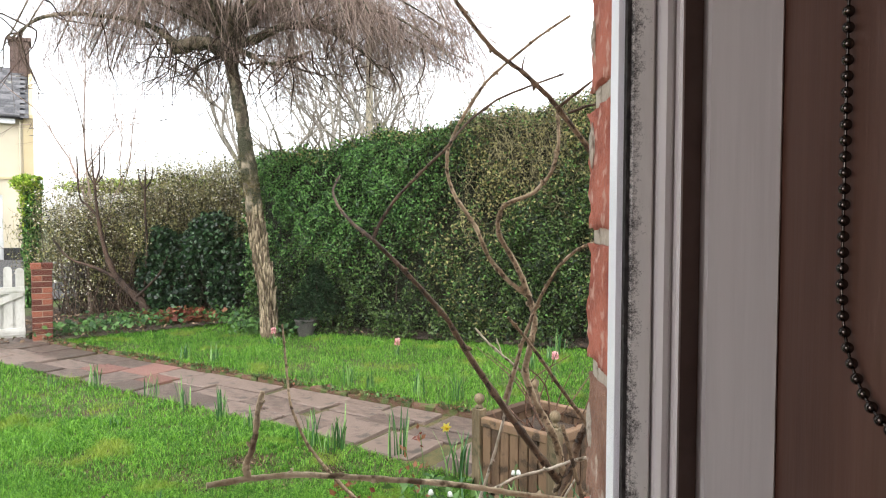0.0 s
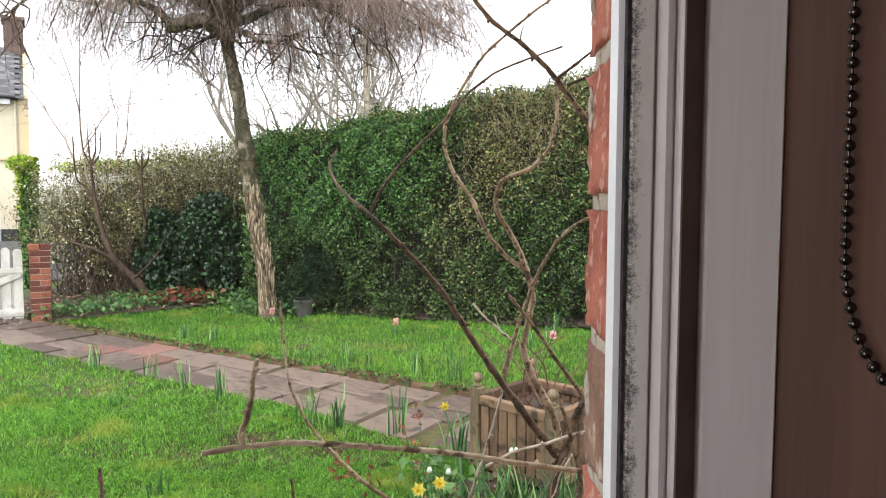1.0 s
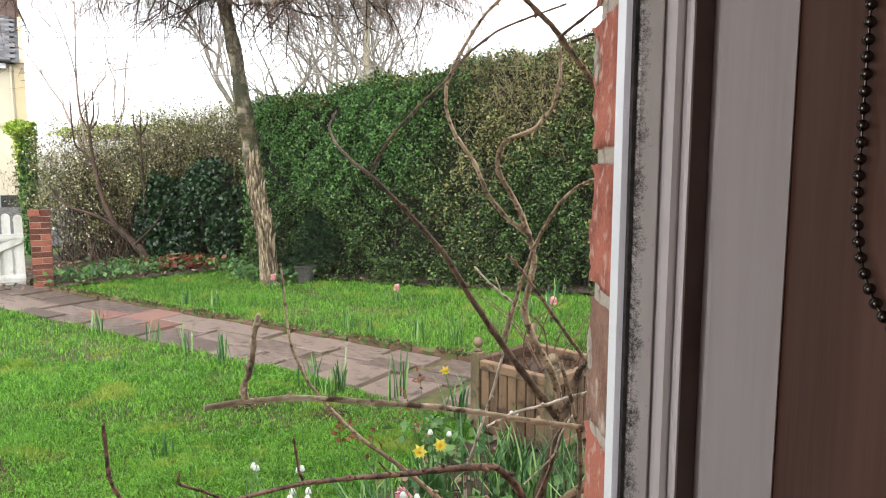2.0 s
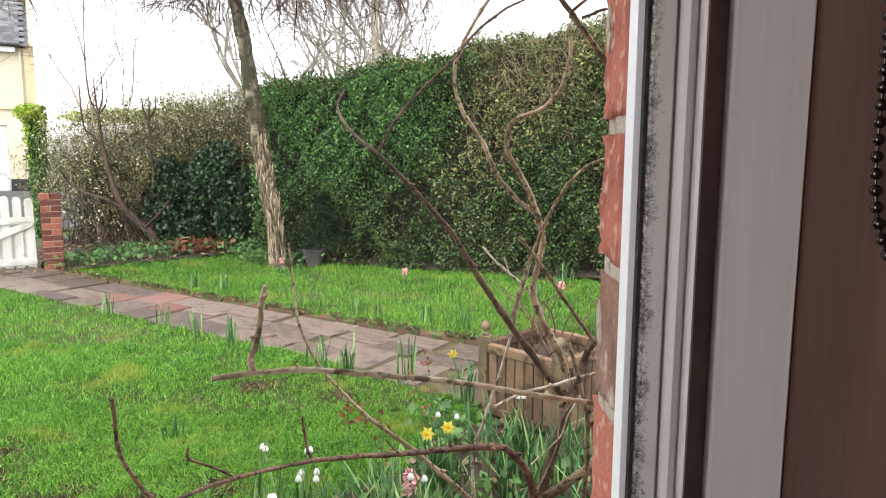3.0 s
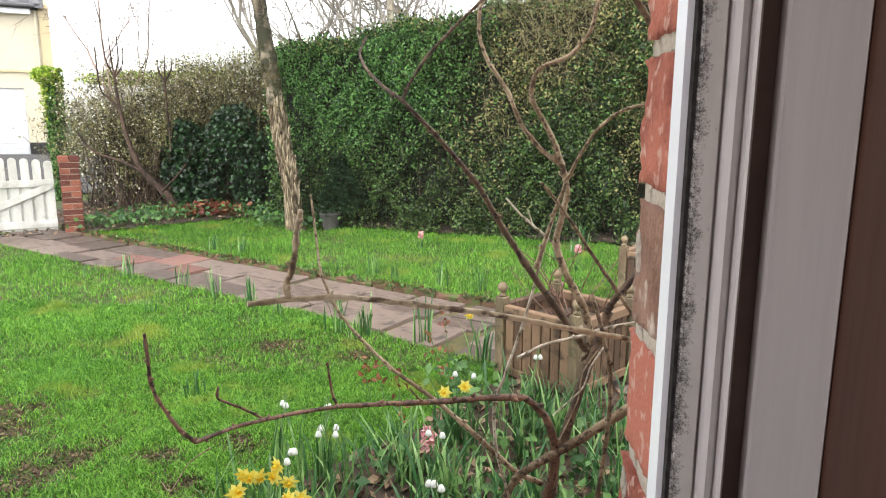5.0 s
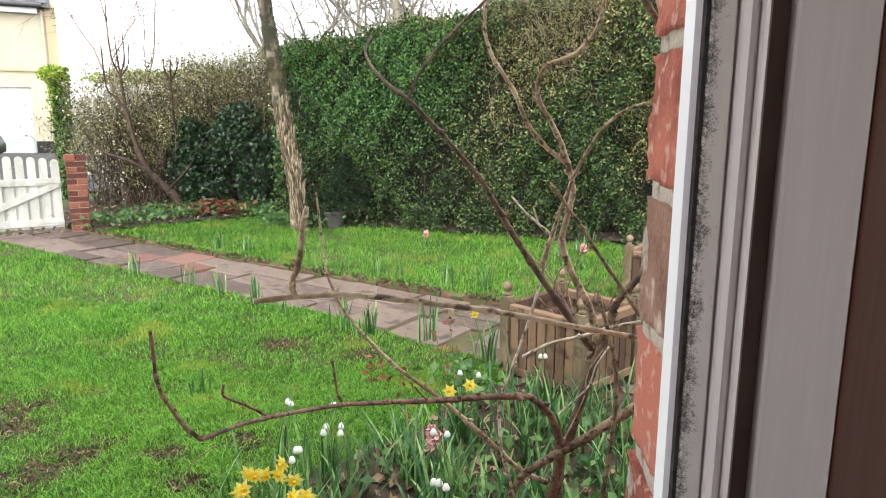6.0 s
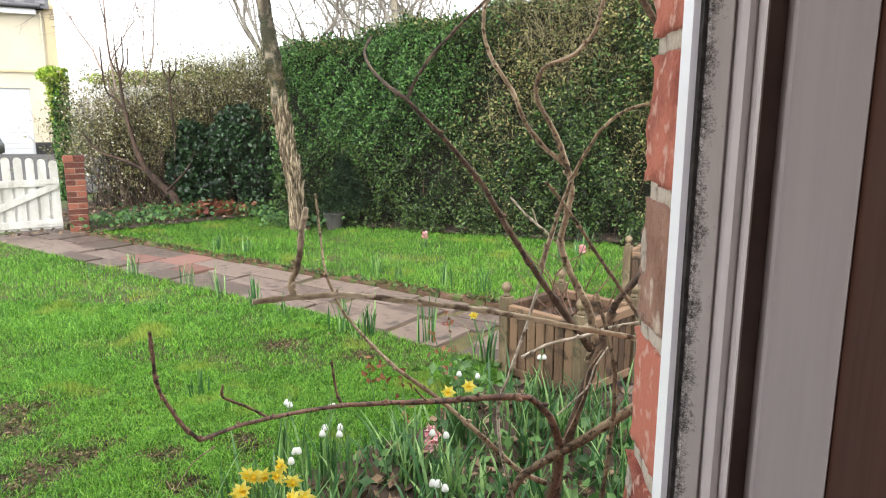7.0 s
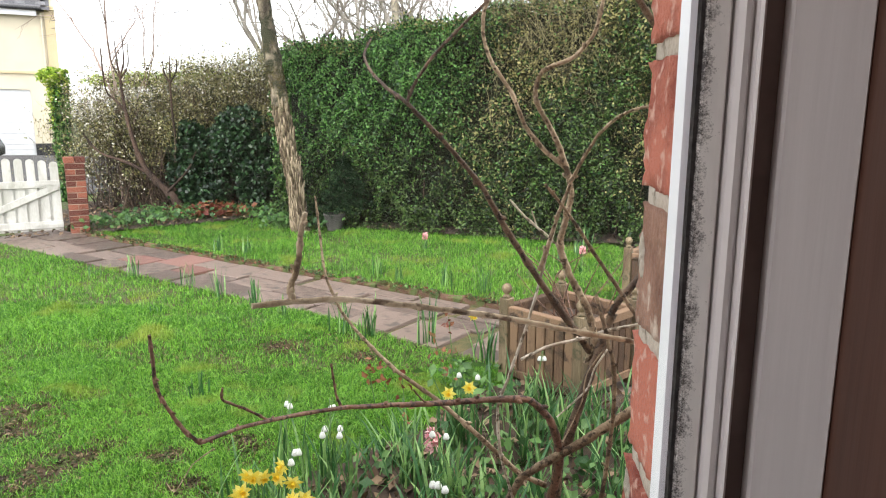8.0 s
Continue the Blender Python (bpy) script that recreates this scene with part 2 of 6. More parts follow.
def mould_on(m, edge, reach):
    """Black mould that starts at the plane x = edge and thins out over reach metres, in ragged colonies."""
    n, l = m.node_tree.nodes, m.node_tree.links
    b = n["Principled BSDF"]
    paint = b.inputs["Base Color"].links[0].from_socket
    tc, sep = n.new("ShaderNodeTexCoord"), n.new("ShaderNodeSeparateXYZ")
    l.new(tc.outputs["Object"], sep.inputs[0])
    near = n.new("ShaderNodeMapRange")
    near.inputs["From Min"].default_value, near.inputs["From Max"].default_value = edge, edge + reach
    near.inputs["To Min"].default_value, near.inputs["To Max"].default_value = -0.26, -0.76
    l.new(sep.outputs["X"], near.inputs["Value"])
    total = near.outputs[0]
    for scale, weight in ((60.0, 0.7), (420.0, 0.75), (1400.0, 0.8)):
        tex, mad = n.new("ShaderNodeTexNoise"), n.new("ShaderNodeMath")
        tex.inputs["Scale"].default_value, tex.inputs["Detail"].default_value = scale, 4
        l.new(tc.outputs["Object"], tex.inputs["Vector"])
        mad.operation = "MULTIPLY_ADD"
        mad.inputs[1].default_value = weight
        l.new(tex.outputs["Fac"], mad.inputs[0])
        l.new(total, mad.inputs[2])
        total = mad.outputs[0]
    ramp, mx = n.new("ShaderNodeValToRGB"), n.new("ShaderNodeMixRGB")
    ramp.color_ramp.elements[0].position, ramp.color_ramp.elements[1].position = 0.55, 0.92
    half = n.new("ShaderNodeMath")
    half.operation = "MULTIPLY"
    half.inputs[1].default_value = 0.92
    l.new(total, ramp.inputs["Fac"])
    l.new(ramp.outputs["Color"], half.inputs[0])
    l.new(half.outputs[0], mx.inputs["Fac"])
    l.new(paint, mx.inputs["Color1"])
    mx.inputs["Color2"].default_value = (0.022, 0.018, 0.016, 1)
    l.new(mx.outputs["Color"], b.inputs["Base Color"])


M["frame_mould"] = material("frame_mould", (0.72, 0.70, 0.67), (0.82, 0.80, 0.77), 14, 0.5, 0.15, 160, stretch=(2, 2, 0.4))
mould_on(M["frame_mould"], 0.0777, 0.0068)
glass = bpy.data.materials.new("window_glass")
glass.use_nodes = True
gb = glass.node_tree.nodes["Principled BSDF"]
gb.inputs["Base Color"].default_value = (1, 1, 1, 1)
gb.inputs["Transmission Weight"].default_value = 1.0
gb.inputs["Roughness"].default_value = 0.0
gb.inputs["IOR"].default_value = 1.45
M["glass"] = glass


# ---------------------------------------------------------------- mesh helpers
def finish(name, me, mat, parent=None, label="", smooth=False):
    mats = mat if isinstance(mat, (list, tuple)) else [mat]
    for k in mats:
        me.materials.append(M[k])
    if smooth:
        me.polygons.foreach_set("use_smooth", [True] * len(me.polygons))
    ob = new(name, me)
    if parent:
        ob.parent = parent
    if label:
        tagged(ob, label)
    return ob


def part(name, bm, mat, parent=None, label="", smooth=False):
    me = bpy.data.meshes.new(name)
    bm.to_mesh(me)
    bm.free()
    return finish(name, me, mat, parent, label, smooth)


def from_arrays(name, verts, faces, mat, parent=None, label="", smooth=False, index=None):
    """faces: an array of triangles or of quads."""
    verts, faces = np.asarray(verts, np.float32), np.asarray(faces, np.int32)
    k = faces.shape[1]
    me = bpy.data.meshes.new(name)
    me.vertices.add(len(verts))
    me.vertices.foreach_set("co", verts.ravel())
    me.loops.add(faces.size)
    me.loops.foreach_set("vertex_index", faces.ravel())
    me.polygons.add(len(faces))
    me.polygons.foreach_set("loop_start", np.arange(0, faces.size, k, dtype=np.int32))
    if index is not None:
        me.polygons.foreach_set("material_index", np.asarray(index, np.int32))
    me.update(calc_edges=True)
    return finish(name, me, mat, parent, label, smooth)


def holder(name, at, label, category, group=""):
    ob = new(name)
    ob.empty_display_size = 0.1
    ob.location = at
    tagged(ob, label, category, group)
    bpy.context.view_layer.update()
    return ob


def keep(ob, parent):
    """Parent ob, whose mesh is in world metres, under a holder that stands somewhere."""
    ob.parent = parent
    ob.matrix_parent_inverse = Matrix.Translation(-parent.location)
    return ob


def box(bm, lo, hi, bevel=0.0, m=None):
    lo, hi = Vector(lo), Vector(hi)
    made = bmesh.ops.create_cube(bm, size=1)["verts"]
    for v in made:
        v.co = Vector((lo[i] + (v.co[i] + 0.5) * (hi[i] - lo[i]) for i in range(3)))
    if bevel:
        edges = list({e for v in made for e in v.link_edges})
        got = bmesh.ops.bevel(bm, geom=edges, offset=bevel, segments=1, affect="EDGES")
        made = list({v for f in got["faces"] for v in f.verts} | {v for v in made if v.is_valid})
    if m:
        for v in made:
            v.co = m @ v.co
    return bm


def boxed(name, lo, hi, mat, parent=None, label="", bevel=0.0, m=None):
    return part(name, box(bmesh.new(), lo, hi, bevel, m), mat, parent, label)


def spline(points, steps):
    """A smooth line through the points."""
    p = [np.array(q, float) for q in points]
    p = [2 * p[0] - p[1]] + p + [2 * p[-1] - p[-2]]
    out = []
    for i in range(1, len(p) - 2):
        for k in range(steps):
            t = k / steps
            out.append(0.5 * (2 * p[i] + (p[i + 1] - p[i - 1]) * t + (2 * p[i - 1] - 5 * p[i] + 4 * p[i + 1] - p[i + 2]) * t * t
                              + (3 * p[i] - p[i - 1] - 3 * p[i + 1] + p[i + 2]) * t ** 3))
    out.append(p[-2])
    return np.array(out)


def tube_arrays(line, radii, sides=6, rough=0.0, seed=0):
    """Vertices and quads of a closed-ended tube along the line."""
    line = np.asarray(line, float)
    n = len(line)
    way = np.gradient(line, axis=0)
    way /= np.linalg.norm(way, axis=1)[:, None] + 1e-9
    ref = np.tile([0.31, 0.17, 0.93], (n, 1))
    flat = np.abs((way * ref).sum(1)) > 0.97
    ref[flat] = [1, 0, 0]
    a = np.cross(way, ref)
    a /= np.linalg.norm(a, axis=1)[:, None]
    b = np.cross(way, a)
    ang = np.linspace(0, 2 * np.pi, sides, endpoint=False)
    r = np.asarray(radii, float)[:, None] * np.ones((1, sides))
    if rough:
        rng = np.random.default_rng(seed)
        r = r * (1 + rough * rng.standard_normal((n, sides)) + rough * rng.standard_normal((n, 1)))
    v = line[:, None] + r[..., None] * (np.cos(ang)[None, :, None] * a[:, None] + np.sin(ang)[None, :, None] * b[:, None])
    v = v.reshape(-1, 3)
    i, j = np.meshgrid(np.arange(n - 1), np.arange(sides), indexing="ij")
    k = (j + 1) % sides
    f = np.stack([i * sides + j, i * sides + k, (i + 1) * sides + k, (i + 1) * sides + j], -1).reshape(-1, 4)
    ends = []
    for e, c in ((0, line[0]), (n - 1, line[-1])):
        m = len(v)
        v = np.vstack([v, c])
        ring = e * sides + np.arange(sides)
        q = np.stack([ring, np.roll(ring, -1), np.full(sides, m), np.full(sides, m)], -1)
        ends.append(q)
    return v, f, ends


def tubes(name, items, mat, parent=None, label="", sides=5, rough=0.0, smooth=True):
    """One mesh of many tubes: items of (line, radii)."""
    vs, fs, base = [], [], 0
    for s, (line, radii) in enumerate(items):
        v, f, ends = tube_arrays(line, radii, sides, rough, s)
        vs.append(v)
        fs.append(f + base)
        base += len(v)
    ob = from_arrays(name, np.vstack(vs), np.vstack(fs), mat, parent, label, smooth)
    return ob


def leaves(name, places, size, mat, parent=None, label="", spread=0.4, aspect=0.55, seed=1, normals=None, bias=0.9, weights=None):
    """Many small folded leaves: two triangles each side of a midrib make a kite. places: N x 3."""
    rng = np.random.default_rng(seed)
    places = np.asarray(places, float)
    n = len(places)
    d = rng.standard_normal((n, 3))
    if normals is not None:
        d = d * 0.75 + np.asarray(normals) * bias
    d /= np.linalg.norm(d, axis=1)[:, None]
    u = np.cross(d, rng.standard_normal((n, 3)))
    u /= np.linalg.norm(u, axis=1)[:, None]
    w = np.cross(d, u)
    s = size * (1 + spread * rng.uniform(-1, 1, n))[:, None]
    tip, tail = places + u * s * 0.5, places - u * s * 0.5
    l1 = places + w * s * 0.5 * aspect + d * s * 0.12
    l2 = places - w * s * 0.5 * aspect + d * s * 0.12
    v = np.stack([tail, l1, tip, l2], 1).reshape(-1, 3)
    k = np.arange(n)[:, None] * 4
    f = np.concatenate([k + [0, 1, 2], k + [0, 2, 3]], 1).reshape(-1, 3)
    idx = None
    if weights is not None:
        pick = rng.choice(len(weights), n, p=np.array(weights) / sum(weights))
        idx = np.repeat(pick, 2)
    return from_arrays(name, v, f, mat, parent, label, False, idx)


def blades(name, roots, height, width, mat, parent=None, label="", lean=0.5, seed=1, bend=0.35, heights=None, kinds=1):
    """Grass-like blades, each a bent tapering strip of three triangles."""
    rng = np.random.default_rng(seed)
    roots = np.asarray(roots, float)
    n = len(roots)
    h = height * rng.uniform(0.6, 1.25, n) if heights is None else np.asarray(heights, float)
    a = rng.uniform(0, 2 * np.pi, n)
    side = np.stack([np.cos(a), np.sin(a), np.zeros(n)], 1)
    b = rng.uniform(0, 2 * np.pi, n)
    out = np.stack([np.cos(b), np.sin(b), np.zeros(n)], 1) * (lean * rng.uniform(0.1, 1, n))[:, None]
    up = np.array([0, 0, 1.0])
    mid = roots + (up + out * 0.6) * (h * 0.55)[:, None]
    tip = roots + (up * (1 - bend * rng.uniform(0, 1, n))[:, None] + out * 1.3) * h[:, None]
    w = (width * rng.uniform(0.7, 1.2, n))[:, None]
    v = np.stack([roots - side * w / 2, roots + side * w / 2, mid - side * w * 0.42, mid + side * w * 0.42, tip], 1).reshape(-1, 3)
    k = np.arange(n)[:, None] * 5
    f = np.concatenate([k + [0, 1, 3], k + [0, 3, 2], k + [2, 3, 4]], 1).reshape(-1, 3)
    return from_arrays(name, v, f, mat, parent, label)


def ground_z(x, y):
    """The land is level in the garden and climbs gently to the lane behind it."""
    t = np.clip((np.asarray(y, float) - 11.0) / 6.0, 0, 1)
    return 0.42 * t * t * (3 - 2 * t)


# the path: a straight band with near and far edge as lines y = a + b * x
def far_edge(x):
    return 5.40 - 0.617 * x + 0.008 * (x + 2.5) ** 2 - 0.05


def near_edge(x):
    return 4.26 - 0.63 * x - 0.17 * np.clip((np.asarray(x, float) + 1.0) / 0.7, 0, 1)


rng = np.random.default_rng(7)

# ---------------------------------------------------------------- ground
def grid_sheet(name, xs, ys, lift, mat, label, category):
    x, y = np.meshgrid(xs, ys, indexing="ij")
    z = lift(x, y)
    v = np.stack([x, y, z], -1).reshape(-1, 3)
    i, j = np.meshgrid(np.arange(len(xs) - 1), np.arange(len(ys) - 1), indexing="ij")
    k = i * len(ys) + j
    f = np.stack([k, k + len(ys), k + len(ys) + 1, k + 1], -1).reshape(-1, 4)
    return tagged(from_arrays(name, v, f, mat, smooth=True), label, category, kind="structure")


def spaced(lo, hi, near_lo, near_hi, fine):
    """Steps that are fine in the middle and grow outwards."""
    mid = np.arange(near_lo, near_hi + 1e-6, fine)
    left = near_lo - np.geomspace(fine, near_lo - lo, 14)[::-1]
    right = near_hi + np.geomspace(fine, hi - near_hi, 14)
    return np.concatenate([left, mid, right])


def bed_line(x):
    """Where the far lawn ends and the planted bed begins."""
    return 9.0 - 0.33 * (x + 1.0) + np.where(x < -1.6, 0.25 * np.abs(x + 1.6), 0) - np.where(x < -3.2, 1.55 * np.abs(x + 3.2), 0)


def near_bed(x, y):
    """True in the planted bed under the window."""
    return (y < 3.95 + 0.0 * x) & (x > -0.85 + 0.72 * (y - 2.2) + 0.05 * np.sin(y * 9)) & (y < near_edge(x) - 0.12)


def in_path(x, y):
    return (y > near_edge(x)) & (y < far_edge(x) + 0.08)


def lawn_lift(x, y):
    bumps = 0.012 * np.sin(x * 2.1 + 1) * np.cos(y * 1.7) + 0.006 * np.sin(x * 7.3 + y * 5.1)
    low = np.where(in_path(x, y), -0.07, 0.0)
    return ground_z(x, y) + bumps + low - 0.02


ground = grid_sheet("ground", spaced(-1500, 1500, -7.5, 4.5, 0.06), spaced(-1500, 1500, 0.8, 13, 0.06), lawn_lift, "turf",
                    "mossy garden ground with worn patches of turf", "ground")

# dark soil of the two beds, a little above the turf
for name, cond, xs, ys, label in (
        ("bed_soil", near_bed, np.arange(-1.3, 3.0, 0.07), np.arange(0.42, 4.0, 0.07), "dark crumbly soil of the planted bed under the window"),
        ("border_soil", lambda x, y: (y > bed_line(x)) & (y < 13) & (y > far_edge(x) + 0.1), np.arange(-6.6, 3.4, 0.12), np.arange(7.4, 13, 0.12),
         "dark leaf-strewn soil of the border below the hedges")):
    x, y = np.meshgrid(xs, ys, indexing="ij")
    z = ground_z(x, y) + 0.012 + 0.02 * np.random.default_rng(3).random(x.shape)
    v = np.stack([x, y, z], -1).reshape(-1, 3)
    i, j = np.meshgrid(np.arange(len(xs) - 1), np.arange(len(ys) - 1), indexing="ij")
    k = (i * len(ys) + j).ravel()
    f = np.stack([k, k + len(ys), k + len(ys) + 1, k + 1], -1)
    cx, cy = v[f].mean(1)[:, 0], v[f].mean(1)[:, 1]
    tagged(from_arrays(name, v, f[cond(cx, cy)], "soil", smooth=True), label, "soil", kind="structure")

# the lane behind the gate
lane = grid_sheet("road", np.linspace(-30, -5.6, 30), np.linspace(12.5, 19.0, 12), lambda x, y: ground_z(x, y) + 0.02, "road",
                  "grey tarmac lane and forecourt behind the gate", "road")

# ---------------------------------------------------------------- the window wall and the room
JOINT = 1.421                      # height of one bed joint
COURSE = 0.0752
WIN_L, WIN_R, WIN_B, WIN_T = -1.25, 0.078, 1.21, 2.36
INNER = 0.09                       # inner face of the window wall
OUT = 0.371                        # outer face of the brickwork


def wall(name, lo, hi, mat, label):
    return tagged(boxed(name, lo, hi, mat), label, "wall", kind="structure")


wall("wall_window_left", (-2.2, INNER, -0.2), (WIN_L, OUT, 2.9), "plaster", "plastered window wall beside the casement")
wall("wall_window_below", (WIN_L, INNER, -0.2), (WIN_R, OUT, WIN_B - 0.05), "plaster", "plastered wall below the window sill")
wall("wall_window_above", (WIN_L, INNER, WIN_T), (WIN_R, OUT, 2.9), "plaster", "plastered wall above the window head")
wall("wall_window_right", (0.175, INNER, -0.2), (3.2, 0.305, 2.9), "plaster", "inner leaf of the window wall")
mortar_wall = tagged(boxed("wall_brickwork", (0.0835, 0.3105, -0.2), (3.2, OUT - 0.008, 2.9), "mortar"), "weathered red brick wall with pale lime mortar", "wall", kind="structure")
# the side wall has an unseen opening, added for the fill lamp
wall("wall_west", (-2.4, -4.2, -0.2), (-2.2, -2.3, 2.9), "plaster", "plain plastered side wall of the room")
wall("wall_west_front", (-2.4, -0.7, -0.2), (-2.2, OUT, 2.9), "plaster", "plain plastered side wall beside the added lamp opening")
wall("wall_west_below", (-2.4, -2.3, -0.2), (-2.2, -0.7, 0.6), "plaster", "plain plastered wall below the added lamp opening")
wall("wall_west_above", (-2.4, -2.3, 2.3), (-2.2, -0.7, 2.9), "plaster", "plain plastered wall above the added lamp opening")
wall("wall_east", (3.2, -4.2, -0.2), (3.4, OUT, 2.9), "plaster", "plain plastered side wall of the room")
wall("wall_south", (-2.2, -4.2, -0.2), (3.2, -4.0, 2.9), "plaster", "plain plastered back wall of the room")
tagged(boxed("ceiling", (-2.4, -4.2, 2.9), (3.4, OUT, 3.0), "plaster"), "plain white plastered ceiling", "ceiling", kind="structure")
tagged(boxed("floor", (-2.2, -4.0, -0.1), (3.2, INNER, 0.05), "floorboard"), "brown boarded floor of the room", "floor", kind="structure")

# casement window: uprights with a stepped profile, seen from the room
window = tagged(new("window_1"), "painted double-glazed casement window with mould-speckled beads", "window", kind="structure")


def upright(name, profile, z0, z1, mat, label="", smooth=False):
    """An upright moulding: a closed outline in plan carried from z0 to z1."""
    bm = bmesh.new()
    rings = []
    for z in np.linspace(z0, z1, 2):
        rings.append([bm.verts.new((x, y, z)) for x, y in profile])
    n = len(profile)
    for i in range(n):
        bm.faces.new((rings[0][i], rings[0][(i + 1) % n], rings[1][(i + 1) % n], rings[1][i]))
    bm.faces.new(rings[0][::-1])
    bm.faces.new(rings[1])
    bmesh.ops.recalc_face_normals(bm, faces=bm.faces)
    return part(name, bm, mat, window, label, smooth)


GLASS_B = 1.258
upright("spacer_bar", [(0.0738, 0.2885), (0.079, 0.2885), (0.079, 0.3025), (0.0738, 0.3025)], GLASS_B, 2.30, "spacer", "white spacer bar in the edge of the glass")
upright("gasket", [(0.0762, 0.2820), (0.0777, 0.2818), (0.0777, 0.2868), (0.0762, 0.2868)], GLASS_B - 0.004, 2.30, "gasket", "black rubber gasket furred with mould")
upright("glazing_bead", [(0.0779, 0.2822), (0.0790, 0.2808), (0.0870, 0.2797), (0.0882, 0.2815), (0.0882, 0.2868), (0.0779, 0.2868)], 1.245, 2.33, "frame_mould", "pale painted bead speckled with black mould")
upright("sash_stile", [(0.0890, 0.2830), (0.0899, 0.2790), (0.0922, 0.2770), (0.0945, 0.2775), (0.0960, 0.2800), (0.0968, 0.2805), (0.0972, 0.2760),
                       (0.0984, 0.2750), (0.0996, 0.2760), (0.0996, 0.309), (0.0890, 0.309)], 1.225, 2.35, "frame_paint")
upright("rebate", [(0.0997, 0.2865), (0.1127, 0.2905), (0.1127, 0.309), (0.0997, 0.309)], 1.215, 2.36, "groove", "rebate between sash and frame, its shadow put into darker paint")
upright("frame_post", [(0.1128, 0.2850), (0.1138, 0.2832), (0.1445, 0.2815), (0.1458, 0.2830), (0.1458, 0.309), (0.1128, 0.309)], 1.20, 2.36, "frame_paint", "broad pale painted window frame")
part("bottom_rail", box(box(bmesh.new(), (WIN_L, 0.2815, 1.215), (0.0905, 0.300, 1.245), 0.002), (WIN_L, 0.2785, 1.2455), (0.0905, 0.299, 1.257), 0.001), "frame_mould", window)
part("bottom_frame", box(bmesh.new(), (WIN_L, 0.2815, 1.16), (0.1118, 0.335, 1.2145), 0.002), "frame_paint", window)
part("left_frame", box(bmesh.new(), (WIN_L, 0.28, 1.2145), (WIN_L + 0.07, 0.33, 2.36), 0.002), "frame_paint", window)
part("top_frame", box(bmesh.new(), (WIN_L, 0.28, 2.30), (0.0905, 0.33, 2.36), 0.002), "frame_paint", window)
part("spacer_foot", box(bmesh.new(), (WIN_L + 0.07, 0.2885, GLASS_B), (0.0737, 0.3025, GLASS_B + 0.005)), "spacer", window)
pane = part("pane", box(bmesh.new(), (WIN_L + 0.07, 0.2871, 1.250), (0.0785, 0.2882, 2.31)), "glass", window)
pane.visible_shadow = False
# dark lining of the reveal inside, and the inner sill
lining = tagged(boxed("window_lining", (0.1460, INNER - 0.01, 1.19), (0.174, 0.2838, 2.36), "lining"), "dark brown stained timber lining of the window reveal", "lining", kind="structure")
sill = tagged(part("window_sill", box(bmesh.new(), (WIN_L, 0.04, 1.165), (0.1458, 0.2810, 1.195), 0.004), "lining"), "dark brown timber window sill inside", "sill", kind="structure")

# ---------------------------------------------------------------- ball chain of the blind
chain = holder("blind_chain", (0.1435, 0.2306, 1.4), "metal ball chain hanging in a loop from the blind", "chain")


def bead_chain():
    z_low = 1.418
    pts = []
    z = 2.3
    while z > z_low + 0.062:
        pts.append((0.1435, 0.2306, z))
        z -= 0.0059
    k = 0
    turn = 0.0
    x, y, zz = pts[-1]
    while turn < 175 and k < 30:
        turn = min(178, 178 * (k / 20.0) ** 1.35)
        a = radians(turn)
        x, y, zz = x, y - 0.0059 * math.sin(a), zz - 0.0059 * math.cos(a)
        pts.append((x, y, zz))
        k += 1
    while zz < 2.3:
        zz += 0.0059
        pts.append((x, y, zz))
    me = None
    for p in pts:
        if me is None:
            bm = bmesh.new()
            bmesh.ops.create_uvsphere(bm, u_segments=10, v_segments=7, radius=0.0022)
            ob = part("bead", bm, "chain_metal", None, "", True)
            me = ob.data
        else:
            ob = new("bead", me)
        ob.location = p
        keep(ob, chain)
    line = np.array(pts)
    keep(tubes("cord", [(line, np.full(len(line), 0.0006))], "chain_metal", sides=5), chain)


bead_chain()

# ---------------------------------------------------------------- pot on the sill
def lathe(profile, sides=28):
    bm = bmesh.new()
    rings = [[bm.verts.new((r * math.cos(2 * math.pi * i / sides), r * math.sin(2 * math.pi * i / sides), z)) for i in range(sides)] for r, z in profile]
    for a, b in zip(rings, rings[1:]):
        for i in range(sides):
            bm.faces.new((a[i], a[(i + 1) % sides], b[(i + 1) % sides], b[i]))
    bm.faces.new(rings[0][::-1])
    bm.faces.new(rings[-1])
    return bm


jar = part("tumbler", lathe([(0.015, 0), (0.020, 0.002), (0.021, 0.02), (0.022, 0.10), (0.0245, 0.158), (0.026, 0.163), (0.0265, 0.167), (0.0255, 0.170), (0.023, 0.167), (0.0205, 0.10), (0.0195, 0.01)]), "teal_glaze", None, "", True)
tagged(jar, "tall teal glazed tumbler with a flared rim on the sill", "tumbler")
jar.location = (0.113, 0.140, 1.195)
jar.scale = (0.86, 0.86, 1.09)

# ---------------------------------------------------------------- house over the lane
house = holder("neighbour_house", (-14, 22, 0.4), "cream rendered house with slate roof and white garage door", "house")
HY = 20.0


def house_part(name, lo, hi, mat, label="", bevel=0.0):
    return keep(boxed(name, lo, hi, mat, None, label, bevel), house)


